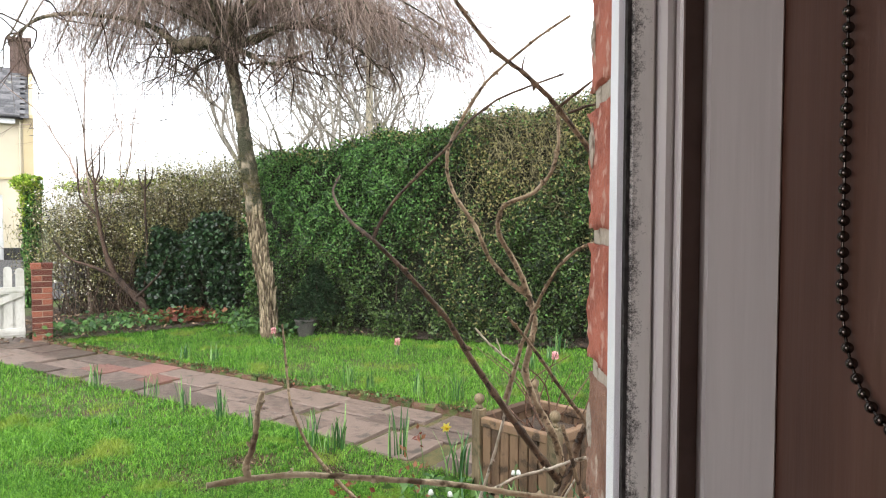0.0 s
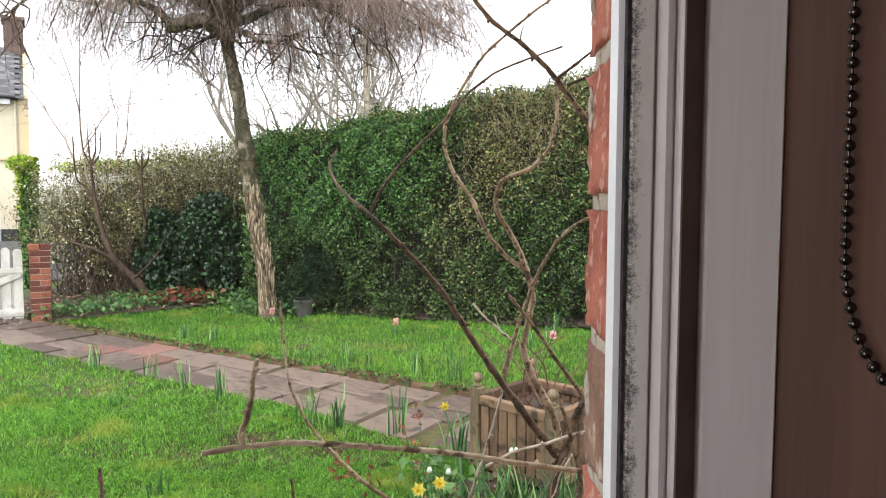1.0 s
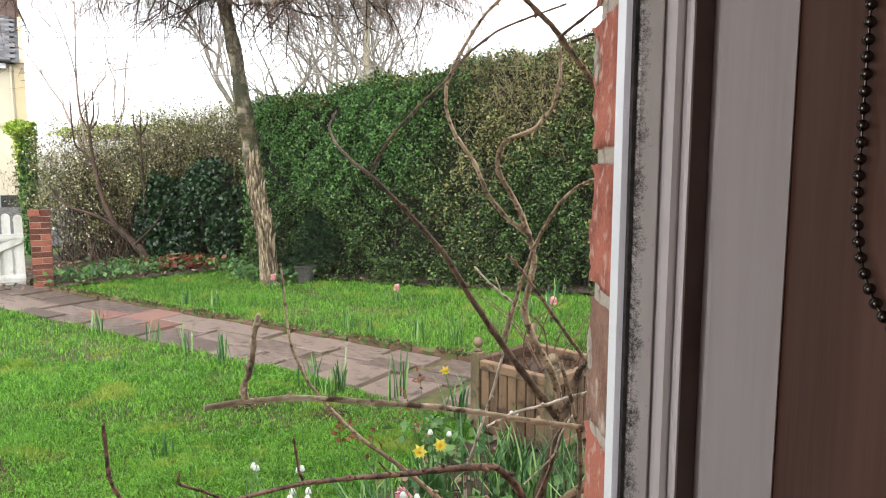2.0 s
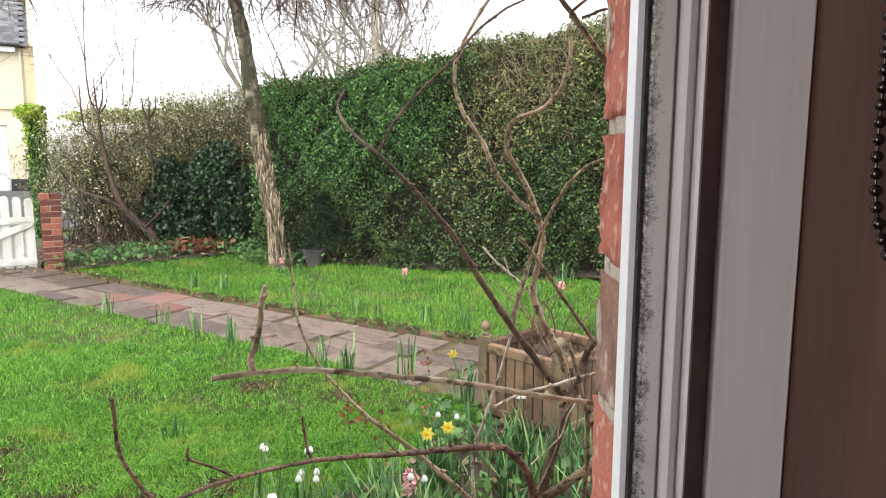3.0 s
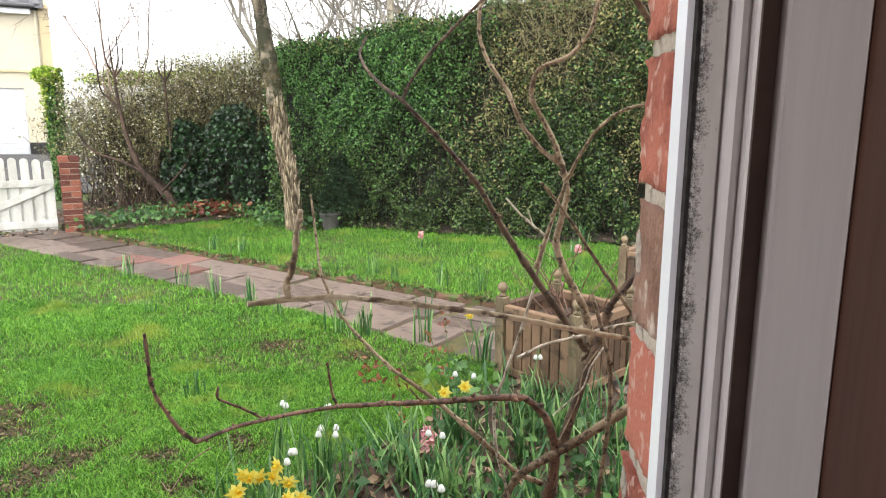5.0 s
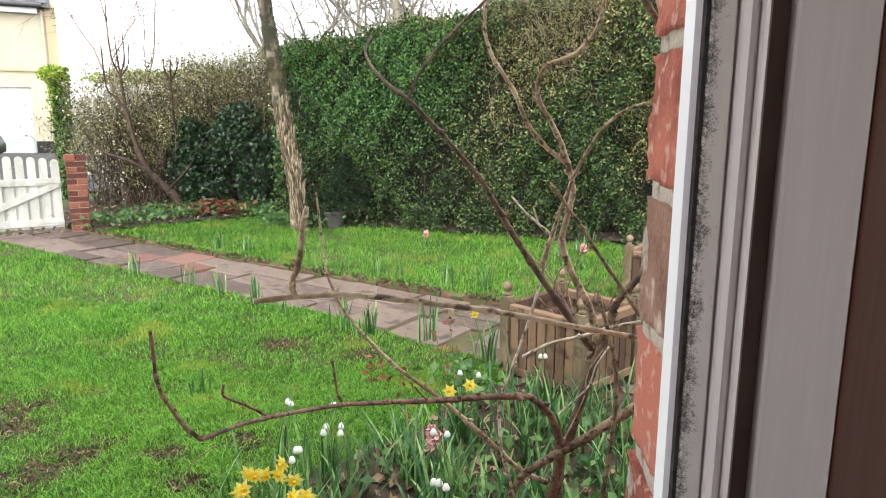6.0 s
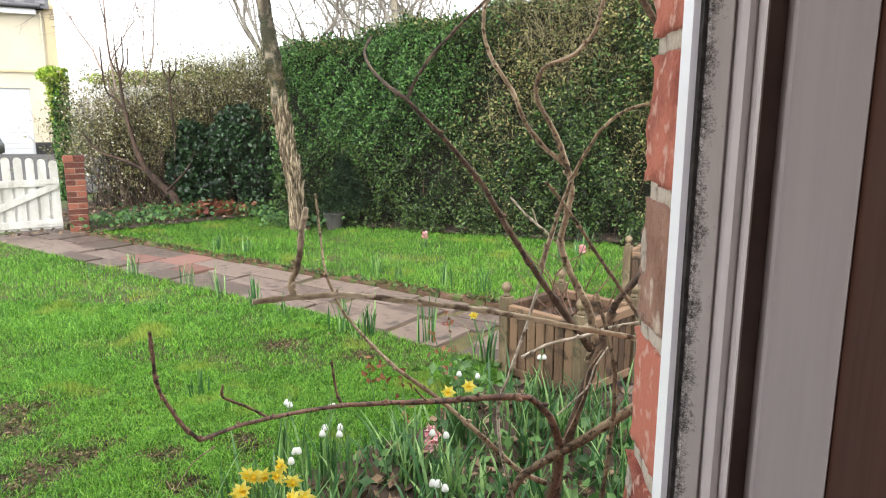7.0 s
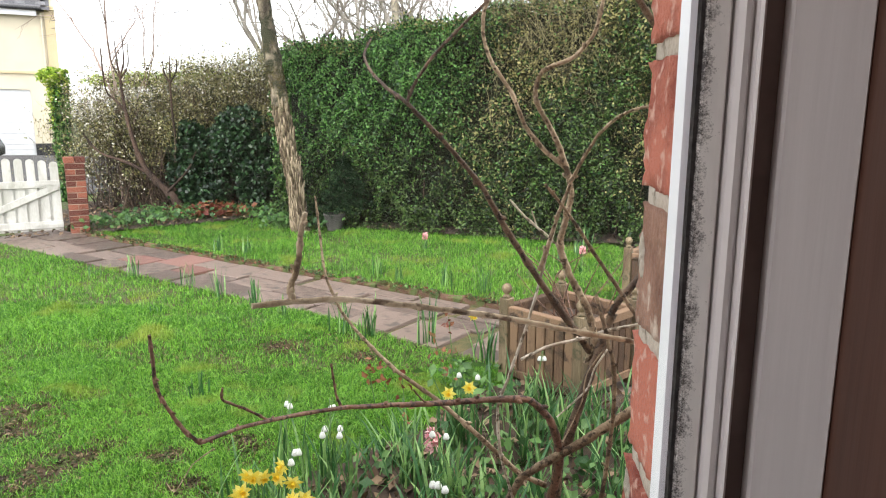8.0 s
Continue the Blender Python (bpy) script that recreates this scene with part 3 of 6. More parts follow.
def build_house():
    z0 = 0.2
    # front wall round the garage opening
    house_part("wall", (-24, HY, z0), (-15.4, HY + 0.3, 4.45), "render_cream")
    house_part("wall", (-15.4, HY, 2.277), (-12.96, HY + 0.3, 4.45), "render_cream")
    house_part("wall", (-12.96, HY, 0.75), (-12.32, HY + 0.3, 4.45), "render_cream")
    house_part("plinth", (-12.96, HY - 0.02, z0), (-12.10, HY + 0.3, 0.75), "black_plastic", "black painted plinth")
    house_part("corner_pier", (-12.32, HY - 0.06, 0.75), (-12.02, HY + 0.3, 4.6), "render_yellow", "yellow rendered corner pier")
    house_part("side_wall", (-12.3, HY + 0.3, z0), (-12.02, HY + 7, 4.5), "render_yellow")
    house_part("back_wall", (-24, HY + 6.7, z0), (-12.3, HY + 7, 4.5), "render_cream")
    house_part("string_course", (-24, HY - 0.06, 2.72), (-12.34, HY - 0.002, 2.79), "render_yellow", "thin rendered string course")
    door = house_part("garage_door", (-15.4, HY + 0.08, z0), (-12.96, HY + 0.14, 2.277), "white_plastic", "white panelled garage door")
    for k in range(12):
        slat = boxed("panel", (-15.38, HY + 0.065, 0.42 + k * 0.155), (-12.98, HY + 0.079, 0.565 + k * 0.155), "white_plastic", None, "", 0.004)
        slat.parent = door
    # eaves: fascia, gutter
    house_part("fascia", (-24, HY - 0.22, 4.30), (-12.55, HY - 0.18, 4.48), "white_plastic", "white fascia board")
    house_part("soffit", (-24, HY - 0.18, 4.36), (-12.55, HY, 4.40), "white_plastic")
    keep(tubes("gutter", [(np.array([(-24, HY - 0.27, 4.5), (-12.4, HY - 0.27, 4.5)]), np.array([0.06, 0.06]))], "black_plastic", sides=8), house)
    keep(tubes("downpipe", [(np.array([(-12.42, HY - 0.08, 4.4), (-12.42, HY - 0.08, 0.7)]), np.array([0.035, 0.035]))], "render_cream", sides=8), house)
    # slates in courses
    slope = math.atan2(1.9, 3.6)
    vs, fs, base = [], [], 0
    r = np.random.default_rng(5)
    for row in range(19):
        u = row * 0.22
        for col in range(40):
            x = -23.8 + col * 0.30 + (0.15 if row % 2 else 0)
            if x + 0.29 > -12.2:
                continue
            y0, zz = HY - 0.32 + u * math.cos(slope), 4.5 + u * math.sin(slope)
            y1, z1 = y0 + 0.30 * math.cos(slope), zz + 0.30 * math.sin(slope)
            j = r.uniform(0, 0.006)
            vs += [(x, y0, zz + 0.018 + j), (x + 0.29, y0, zz + 0.018 + j), (x + 0.29, y1, z1 + 0.004), (x, y1, z1 + 0.004),
                   (x, y0, zz + 0.006), (x + 0.29, y0, zz + 0.006)]
            fs += [(base, base + 1, base + 2, base + 3), (base + 4, base + 5, base + 1, base)]
            base += 6
    slates = from_arrays("slates", vs, fs, "slate")
    keep(tagged(slates, kind="stuff"), house)
    bm = bmesh.new()
    a = [bm.verts.new(c) for c in ((-24, HY - 0.3, 4.47), (-12.15, HY - 0.3, 4.47), (-12.15, HY + 3.5, 6.42), (-24, HY + 3.5, 6.42), (-12.15, HY + 7.3, 4.47), (-24, HY + 7.3, 4.47))]
    bm.faces.new((a[0], a[1], a[2], a[3]))
    bm.faces.new((a[3], a[2], a[4], a[5]))
    bm.faces.new((a[1], a[4], a[2]))
    bm.faces.new((a[0], a[3], a[5]))
    keep(part("roof", bm, "slate"), house)
    bm = bmesh.new()
    a = [bm.verts.new(c) for c in ((-12.15, HY - 0.1, 4.5), (-12.02, HY - 0.1, 4.5), (-12.02, HY + 3.5, 6.55), (-12.15, HY + 3.5, 6.55), (-12.02, HY + 7, 4.5), (-12.15, HY + 7, 4.5))]
    bm.faces.new((a[0], a[1], a[2], a[3]))
    bm.faces.new((a[3], a[2], a[4], a[5]))
    bm.faces.new((a[1], a[4], a[2]))
    keep(part("gable", bm, "render_yellow"), house)
    ch = house_part("chimney", (-12.75, HY + 3.0, 5.9), (-12.1, HY + 4.0, 7.3), "chimney_brick", "weathered brick chimney stack")
    cap = boxed("cap", (-12.82, HY + 2.93, 7.3), (-12.03, HY + 4.07, 7.42), "chimney_brick", None, "", 0.02)
    cap.parent = ch


build_house()
corner = Matrix.Translation((-12.02, HY, 0))
house.matrix_basis = corner @ Matrix.Rotation(radians(31), 4, "Z") @ Matrix.Diagonal((0.84, 0.9, 1, 1)) @ corner.inverted() @ Matrix.Translation(house.location)

# ---------------------------------------------------------------- gate, pillar
GATE_A, GATE_DIR = Vector((-5.33, 8.60, 0)), Vector((-0.82, -0.57, 0)).normalized()
gate_m = Matrix(((GATE_DIR.x, GATE_DIR.y, 0, GATE_A.x), (GATE_DIR.y, -GATE_DIR.x, 0, GATE_A.y), (0, 0, 1, 0.03), (0, 0, 0, 1)))
gate = holder("garden_gate", (-5.33, 8.60, 0.0), "white painted wooden picket gate with flaking paint", "gate")


def build_gate():
    def put(name, lo, hi, bevel=0.004, m=None):
        return keep(boxed(name, lo, hi, "gate_paint", None, "", bevel, gate_m @ (m or Matrix())), gate)
    put("stile", (0.0, -0.03, 0.0), (0.06, 0.03, 0.80))
    put("stile", (1.10, -0.03, 0.0), (1.16, 0.03, 0.80))
    n = 9
    for i in range(n):
        x = 0.005 + i * 0.128
        bm = bmesh.new()
        outline = [(x, 0.02), (x + 0.093, 0.02)]
        top = 0.85 + 0.05 * math.sin(math.pi * i / (n - 1))
        for k in range(9):
            a = math.pi * k / 8
            outline.append((x + 0.0465 + 0.0465 * math.cos(a), top + 0.045 * math.sin(a)))
        rings = [[bm.verts.new(gate_m @ Vector((px, y, pz))) for px, pz in outline] for y in (-0.052, -0.032)]
        for k in range(len(outline)):
            j = (k + 1) % len(outline)
            bm.faces.new((rings[0][k], rings[0][j], rings[1][j], rings[1][k]))
        bm.faces.new(rings[0])
        bm.faces.new(rings[1][::-1])
        bmesh.ops.recalc_face_normals(bm, faces=bm.faces)
        keep(part("picket", bm, "gate_paint"), gate)
    # lower boards close the gaps below the middle rail
    for i in range(n):
        x = 0.092 + i * 0.128
        if x + 0.05 < 1.16:
            put("board", (x, -0.030, 0.03), (x + 0.042, -0.018, 0.60))
    put("rail", (0.0, -0.075, 0.57), (1.16, -0.053, 0.66))
    put("rail", (0.0, -0.075, 0.05), (1.16, -0.053, 0.14))
    length = math.hypot(1.05, 0.44)
    brace = Matrix.Translation((0.03, -0.064, 0.58)) @ Matrix.Rotation(math.atan2(0.44, 1.05), 4, "Y")
    put("brace", (0, -0.012, -0.04), (length, 0.012, 0.04), 0.003, brace)
    for z in (0.61, 0.10):
        keep(boxed("hinge", (0.0, -0.082, z - 0.015), (0.30, -0.0755, z + 0.015), "gate_paint", None, "", 0.001, gate_m), gate)


build_gate()
gate_post = tagged(boxed("gate_post", (1.18, -0.05, -0.1), (1.28, 0.05, 1.0), "gate_paint", None, "", 0.006, gate_m), "white painted wooden gate post", "post")

pillar = holder("gate_pillar", (-5.14, 8.72, 0.0), "short red brick gate pillar with a brick cap", "pillar")
pil_m = Matrix.Translation((-5.17, 8.70, 0)) @ Matrix.Rotation(radians(33), 4, "Z")


def build_pillar():
    keep(boxed("mortar_core", (-0.108, -0.108, -0.05), (0.108, 0.108, 0.93), "mortar_dark", None, "", 0, pil_m), pillar)
    made = {}
    for c in range(13):
        z = 0.0 + c * 0.0752
        cap = c == 12
        for k in range(2):
            key = (c % 2, cap)
            lo, hi = (0.0035, -0.1125), (0.1125, 0.1125)
            if key not in made:
                bm = box(bmesh.new(), (lo[0], lo[1], 0), (hi[0] + (0.01 if cap else 0), hi[1] + (0.01 if cap else 0), 0.066 if not cap else 0.075), 0.004)
                ob = part("brick", bm, "brick_far")
                made[key] = ob.data
            else:
                ob = new("brick", made[key])
            ob.parent = pillar
            ob.matrix_parent_inverse = Matrix.Translation(-pillar.location)
            ob.matrix_basis = pil_m @ Matrix.Translation((0, 0, z)) @ Matrix.Rotation(radians(90 * (c % 2) + 180 * k), 4, "Z")


build_pillar()

# ---------------------------------------------------------------- right-hand hedge
def hedge_frame(s):
    """The hedge's foot line from far (s=0) to near (s=1), with its outward normal."""
    a, b = np.array([-2.75, 9.75]), np.array([4.2, 7.75])
    p = a + (b - a) * np.asarray(s)[..., None]
    d = (b - a) / np.linalg.norm(b - a)
    return p, np.array([d[1], -d[0]]) * 1.0


def hedge_top(s):
    return 2.42 + 1.0 * np.asarray(s) + 0.05 * np.sin(np.asarray(s) * 31) + 0.03 * np.sin(np.asarray(s) * 77)


hedge = holder("clipped_hedge", (0.7, 9.2, 0), "tall clipped evergreen privet hedge with dense small leaves", "hedge")


def build_hedge():
    r = np.random.default_rng(21)
    n = 125000
    s, h = r.random(n), r.random(n) ** 0.85
    p, out = hedge_frame(s)
    top = hedge_top(s)
    z = 0.06 + h * (top - 0.06)
    # bulges and hollows in the face, rounded shoulder
    wave = 0.16 * np.sin(s * 23 + 2 * h) * np.sin(h * 7 + s * 9) + 0.10 * np.sin(s * 61 + 3) * np.sin(h * 19 + 1) + 0.06 * np.sin(s * 140) * np.sin(h * 41)
    shoulder = np.where(h > 0.88, ((h - 0.88) / 0.12) ** 2 * 0.45, 0) 
    depth = wave - shoulder - np.abs(r.normal(0, 0.075, n))
    stray = r.random(n) < 0.015
    depth[stray] += r.random(stray.sum()) * 0.16
    foot = np.clip((0.30 - z) / 0.3, 0, 1)
    depth -= 0.10 * foot
    keepers = r.random(n) < np.clip(0.80 + wave * 3.6, 0.08, 1) * (1 - 0.35 * foot)
    xy = p + out * (0.15 + depth)[:, None]
    pts = np.column_stack([xy, z])[keepers]
    nrm = np.tile([out[0], out[1], 0.35], (len(pts), 1))
    ss, hh = s[keepers], h[keepers]
    patch = np.sin(ss * 17 + 1.3 * np.sin(hh * 5)) + 1.3 * (ss - 0.55) * 3 + 1.5 * (hh - 0.4) + r.normal(0, 0.6, len(ss))
    fresh = (ss + r.normal(0, 0.06, len(ss)) < 0.36) & (hh + r.normal(0, 0.12, len(ss)) > 0.42) | (r.random(len(ss)) < 0.10)
    olive = (patch > 0.45) & ~fresh
    plain = ~olive & ~fresh
    for sel, mat, name in ((plain, "hedge_leaf", "leaves"), (olive, "hedge_leaf_olive", "leaves"), (fresh, "hedge_leaf_fresh", "leaves")):
        ob = leaves(name, pts[sel], 0.043, mat, seed=int(sel.sum()), normals=nrm[sel], bias=0.45)
        keep(tagged(ob, kind="stuff"), hedge)
    # low growth that hangs over the soil at its foot
    n = 9000
    s = r.random(n)
    p, out = hedge_frame(s)
    xy = p + out * (0.05 + 0.42 * r.random(n) ** 1.3)[:, None]
    pts = np.column_stack([xy, 0.03 + 0.30 * r.random(n) ** 1.5])
    dense = np.sin(s * 47) + np.sin(s * 113 + 1) + r.normal(0, 0.8, n)
    keep(tagged(leaves("leaves", pts[dense > -0.4], 0.045, "hedge_leaf", seed=34), kind="stuff"), hedge)
    # top leaves, loose and twiggy against the sky
    n = 32000
    s = r.random(n)
    p, out = hedge_frame(s)
    depth = r.uniform(-1.1, 0.05, n)
    lift = np.abs(r.normal(0, 0.055, n)) * (0.6 + 0.8 * s)
    xy = p + out * depth[:, None]
    pts = np.column_stack([xy, hedge_top(s) + lift - r.uniform(0.0, 0.2, n)])
    mixed = r.random(n) < 0.25 + 0.5 * s
    keep(tagged(leaves("leaves", pts[mixed], 0.042, "hedge_leaf_olive", seed=31), kind="stuff"), hedge)
    keep(tagged(leaves("leaves", pts[~mixed], 0.042, "hedge_leaf_fresh", seed=32), kind="stuff"), hedge)
    # the far end of the hedge
    n = 7000
    h = r.random(n)
    q = np.array([-2.75, 9.75]) + np.outer(r.random(n), -out * 1.2) + np.outer(r.normal(0, 0.05, n) - 0.1, [1, -0.28])
    pts = np.column_stack([q, 0.1 + h * 2.35])
    keep(tagged(leaves("leaves", pts, 0.05, "hedge_leaf_fresh", seed=33), kind="stuff"), hedge)
    # near-black core painted for the shadow between the leaves, and the stems
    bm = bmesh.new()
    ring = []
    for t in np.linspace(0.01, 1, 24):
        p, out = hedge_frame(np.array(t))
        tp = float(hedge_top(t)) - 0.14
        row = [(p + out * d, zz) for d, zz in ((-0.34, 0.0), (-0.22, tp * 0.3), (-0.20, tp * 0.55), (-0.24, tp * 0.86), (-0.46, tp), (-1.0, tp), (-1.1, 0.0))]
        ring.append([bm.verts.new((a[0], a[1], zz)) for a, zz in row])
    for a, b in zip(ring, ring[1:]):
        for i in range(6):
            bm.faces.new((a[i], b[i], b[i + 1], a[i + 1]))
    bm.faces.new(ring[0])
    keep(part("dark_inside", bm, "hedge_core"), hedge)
    items = []
    for k in range(30):
        s = r.random()
        p, out = hedge_frame(np.array(s))
        base = np.array([*(p + out * r.uniform(-0.15, 0.02)), 0])
        tip = base + [r.normal(0, 0.2), r.normal(0, 0.1), r.uniform(0.5, 1.4)]
        items.append((spline([base, (base + tip) / 2 + r.normal(0, 0.05, 3), tip], 3), np.linspace(0.014, 0.004, 7)))
    for k in range(260):
        s = r.random()
        p, out = hedge_frame(np.array(s))
        base = np.array([*(p + out * r.uniform(-0.8, 0.0)), float(hedge_top(s)) - 0.05])
        tip = base + [r.normal(0, 0.07), r.normal(0, 0.05), r.uniform(0.08, 0.26)]
        items.append((np.array([base, (base + tip) / 2 + r.normal(0, 0.01, 3), tip]), np.array([0.005, 0.004, 0.002])))
    keep(tagged(tubes("twigs", items, "dark_bark", sides=4), kind="stuff"), hedge)
    items = []
    for k in range(4200):
        s = 0.42 + 0.58 * r.random() ** 0.8
        p, out = hedge_frame(np.array(s))
        z = float(hedge_top(s)) * (0.35 + 0.65 * r.random() ** 0.6)
        base = np.array([*(p + out * r.uniform(-0.02, 0.12)), z])
        tip = base + [r.normal(0, 0.10), r.normal(-0.03, 0.05), r.uniform(-0.05, 0.26)]
        items.append((np.array([base, (base + tip) / 2 + r.normal(0, 0.02, 3), tip]), np.array([0.004, 0.003, 0.0018])))
    keep(tagged(tubes("dead_strands", items, "haze_twig", sides=3), kind="stuff"), hedge)


build_hedge()

# ---------------------------------------------------------------- weeping tree
tree = holder("weeping_birch", (-2.36, 9.05, 0), "leafless weeping birch with flaking bark and hanging twigs", "tree")


def build_birch():
    r = np.random.default_rng(4)
    line = spline([(-2.30, 9.0, -0.08), (-2.335, 9.0, 0.12), (-2.36, 8.98, 0.6), (-2.43, 8.95, 1.1), (-2.48, 8.92, 1.5), (-2.56, 8.9, 2.15), (-2.66, 8.9, 2.9), (-2.75, 8.9, 3.4), (-2.80, 8.9, 3.75), (-2.82, 8.9, 4.2)], 8)
    z = line[:, 2]
    rad = np.interp(z, [-0.1, 0.05, 0.3, 1.2, 2.2, 3.3, 4.2], [0.19, 0.155, 0.135, 0.135, 0.12, 0.095, 0.09])
    low = z < 1.72
    rad = rad * 0.82
    rough = 1 + 0.05 * np.sin(z * 9) + 0.035 * np.sin(z * 23 + 1)
    seam = int(low.sum())
    keep(tubes("trunk", [(line[seam - 1:], (rad * rough)[seam - 1:] * 1.03)], "birch_bark", sides=18, rough=0.05), tree)
    keep(tubes("trunk_foot", [(line[:seam], (rad * rough)[:seam] * 0.84)], "bark_inner", sides=18, rough=0.06), tree)
    # loose bark plates on the lower trunk
    vs, fs, base = [], [], 0
    for k in range(560):
        zz = r.uniform(0.05, 1.74)
        i = int(np.argmin(np.abs(z - zz)))
        a = r.uniform(-3.3, 0.4)
        o = np.array([math.cos(a), math.sin(a), 0])
        t = np.array([-math.sin(a), math.cos(a), 0])
        c = line[i] + o * (rad[i] * 0.86 + r.uniform(0.0, 0.010))
        w, hh = r.uniform(0.005, 0.014), r.uniform(0.05, 0.14)
        up = np.array([r.normal(-0.06, 0.10), 0, 1.0])
        curl = r.uniform(0, 0.010, 4)
        quad = [c - t * w * 0.5 - up * hh + o * curl[0], c + t * w * 0.8 - up * hh * 0.7 + o * curl[1], c + t * w * 0.6 + up * hh + o * curl[2], c - t * w + up * hh * 0.6 + o * curl[3]]
        vs += quad + [q - o * 0.012 for q in quad]
        fs += [(base, base + 1, base + 2, base + 3), (base + 4, base + 5, base + 1, base), (base + 1, base + 5, base + 6, base + 2), (base + 3, base + 7, base + 4, base), (base + 2, base + 6, base + 7, base + 3)]
        base += 8
    keep(tagged(from_arrays("bark_plates", vs, fs, "bark_plate"), kind="stuff"), tree)
    # moss on the bark above the flaking foot
    mz, ma = 1.95 + 0.22 * r.standard_normal(900), r.uniform(-3.0, 0.5, 900)
    at = np.array([line[int(np.argmin(np.abs(z - q)))] for q in mz])
    at[:, 2] = mz
    out = np.column_stack([np.cos(ma), np.sin(ma), np.zeros(900)])
    keep(tagged(leaves("moss", at + out * 0.104, 0.022, "moss", seed=77, normals=out, aspect=0.9), kind="stuff"), tree)
    top = np.array([-2.80, 8.9, 3.75])
    limbs = []

    def limb(points, r0, r1, name="limb"):
        ln = spline(points, 6)
        keep(tubes(name, [(ln, np.linspace(r0, r1, len(ln)))], "birch_bark", sides=9, rough=0.08), tree)
        limbs.append(ln)
    limb([top + [0, 0, -0.1], (-3.05, 8.8, 3.80), (-3.35, 8.7, 3.72), (-3.46, 8.65, 3.70)], 0.10, 0.085)
    limb([(-3.40, 8.68, 3.74), (-3.7, 8.6, 3.95), (-4.3, 8.5, 4.05), (-4.9, 8.4, 4.0), (-5.3, 8.4, 3.75)], 0.05, 0.012)
    limb([top + [0, 0, 0.05], (-2.45, 8.75, 3.82), (-2.0, 8.6, 3.95), (-1.55, 8.5, 3.9), (-1.1, 8.4, 3.65), (-0.75, 8.3, 3.3)], 0.075, 0.012)
    limb([top, (-2.5, 8.6, 3.62), (-2.2, 8.4, 3.45), (-1.95, 8.3, 3.45), (-1.6, 8.2, 3.55)], 0.045, 0.01)
    for k in range(4):
        dy, dz = r.normal(0, 0.25), r.normal(0, 0.12)
        limb([(-1.7, 8.5, 3.95), (-1.25, 8.4 + dy, 4.0 + dz), (-0.75, 8.3 + dy, 3.95 + dz), (-0.3, 8.25 + dy, 3.72 + dz), (0.02 + 0.1 * k, 8.2 + dy, 3.42 + dz)], 0.02, 0.005)
    for k in range(46):
        a = 2 * math.pi * k / 46 + r.normal(0, 0.12)
        reach = r.uniform(1.6, 3.0)
        rise = r.uniform(0.35, 1.1)
        d = np.array([math.cos(a), math.sin(a) * 0.9, 0])
        p = [(-2.82, 8.9, r.uniform(3.75, 4.2)), np.array([-2.82, 8.9, 4.1 + rise * 0.6]) + d * reach * 0.35, np.array([-2.82, 8.9, 4.1 + rise]) + d * reach * 0.65,
             np.array([-2.82, 8.9, 3.95 + rise * 0.55]) + d * reach * 0.9, np.array([-2.82, 8.9, 3.55 + rise * 0.2]) + d * (reach + 0.15)]
        limb(p, r.uniform(0.022, 0.045), 0.006)
    # kinked dead twigs below the crown
    items = []
    for k in range(110):
        ln = limbs[r.integers(0, 4)] if k < 75 else limbs[r.integers(4, len(limbs))]
        p = ln[r.integers(0, len(ln))].copy()
        pts = [p]
        d = np.array([r.normal(0, 0.6), r.normal(0, 0.5), -0.25])
        for _ in range(5):
            d = d + r.normal(0, 0.35, 3) + [0, 0, -0.1]
            p = p + d / np.linalg.norm(d) * r.uniform(0.12, 0.24)
            pts.append(p)
        ln2 = spline(pts, 2)
        items.append((ln2, np.linspace(0.012, 0.003, len(ln2))))
        for _ in range(4):
            q = ln2[r.integers(2, len(ln2))]
            e = q + r.normal(0, 0.2, 3) + [0, 0, -0.1]
            items.append((np.array([q, (q + e) / 2 + r.normal(0, 0.02, 3), e]), np.array([0.004, 0.003, 0.0015])))
    keep(tagged(tubes("dead_twigs", items, "dark_bark", sides=4), kind="stuff"), tree)
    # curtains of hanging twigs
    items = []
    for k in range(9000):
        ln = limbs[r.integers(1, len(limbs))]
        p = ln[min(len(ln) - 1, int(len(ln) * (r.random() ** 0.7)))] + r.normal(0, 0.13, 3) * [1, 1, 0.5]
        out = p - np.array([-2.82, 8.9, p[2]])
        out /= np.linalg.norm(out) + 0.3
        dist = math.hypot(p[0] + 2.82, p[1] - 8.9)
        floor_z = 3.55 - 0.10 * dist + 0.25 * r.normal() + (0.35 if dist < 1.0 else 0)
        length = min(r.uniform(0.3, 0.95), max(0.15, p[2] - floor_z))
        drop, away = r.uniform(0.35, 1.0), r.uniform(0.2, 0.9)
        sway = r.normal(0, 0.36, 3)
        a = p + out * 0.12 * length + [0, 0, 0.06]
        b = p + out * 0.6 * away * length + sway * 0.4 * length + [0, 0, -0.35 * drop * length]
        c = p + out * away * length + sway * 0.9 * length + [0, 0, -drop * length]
        # twigs past a sight line from the origin are dropped, to fit the view
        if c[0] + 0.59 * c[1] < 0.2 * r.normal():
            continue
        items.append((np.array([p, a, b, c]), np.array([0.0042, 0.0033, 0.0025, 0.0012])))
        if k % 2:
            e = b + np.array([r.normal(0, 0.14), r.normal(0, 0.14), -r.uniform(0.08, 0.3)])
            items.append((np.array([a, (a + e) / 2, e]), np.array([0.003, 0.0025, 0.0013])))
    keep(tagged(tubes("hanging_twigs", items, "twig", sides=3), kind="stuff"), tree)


build_birch()


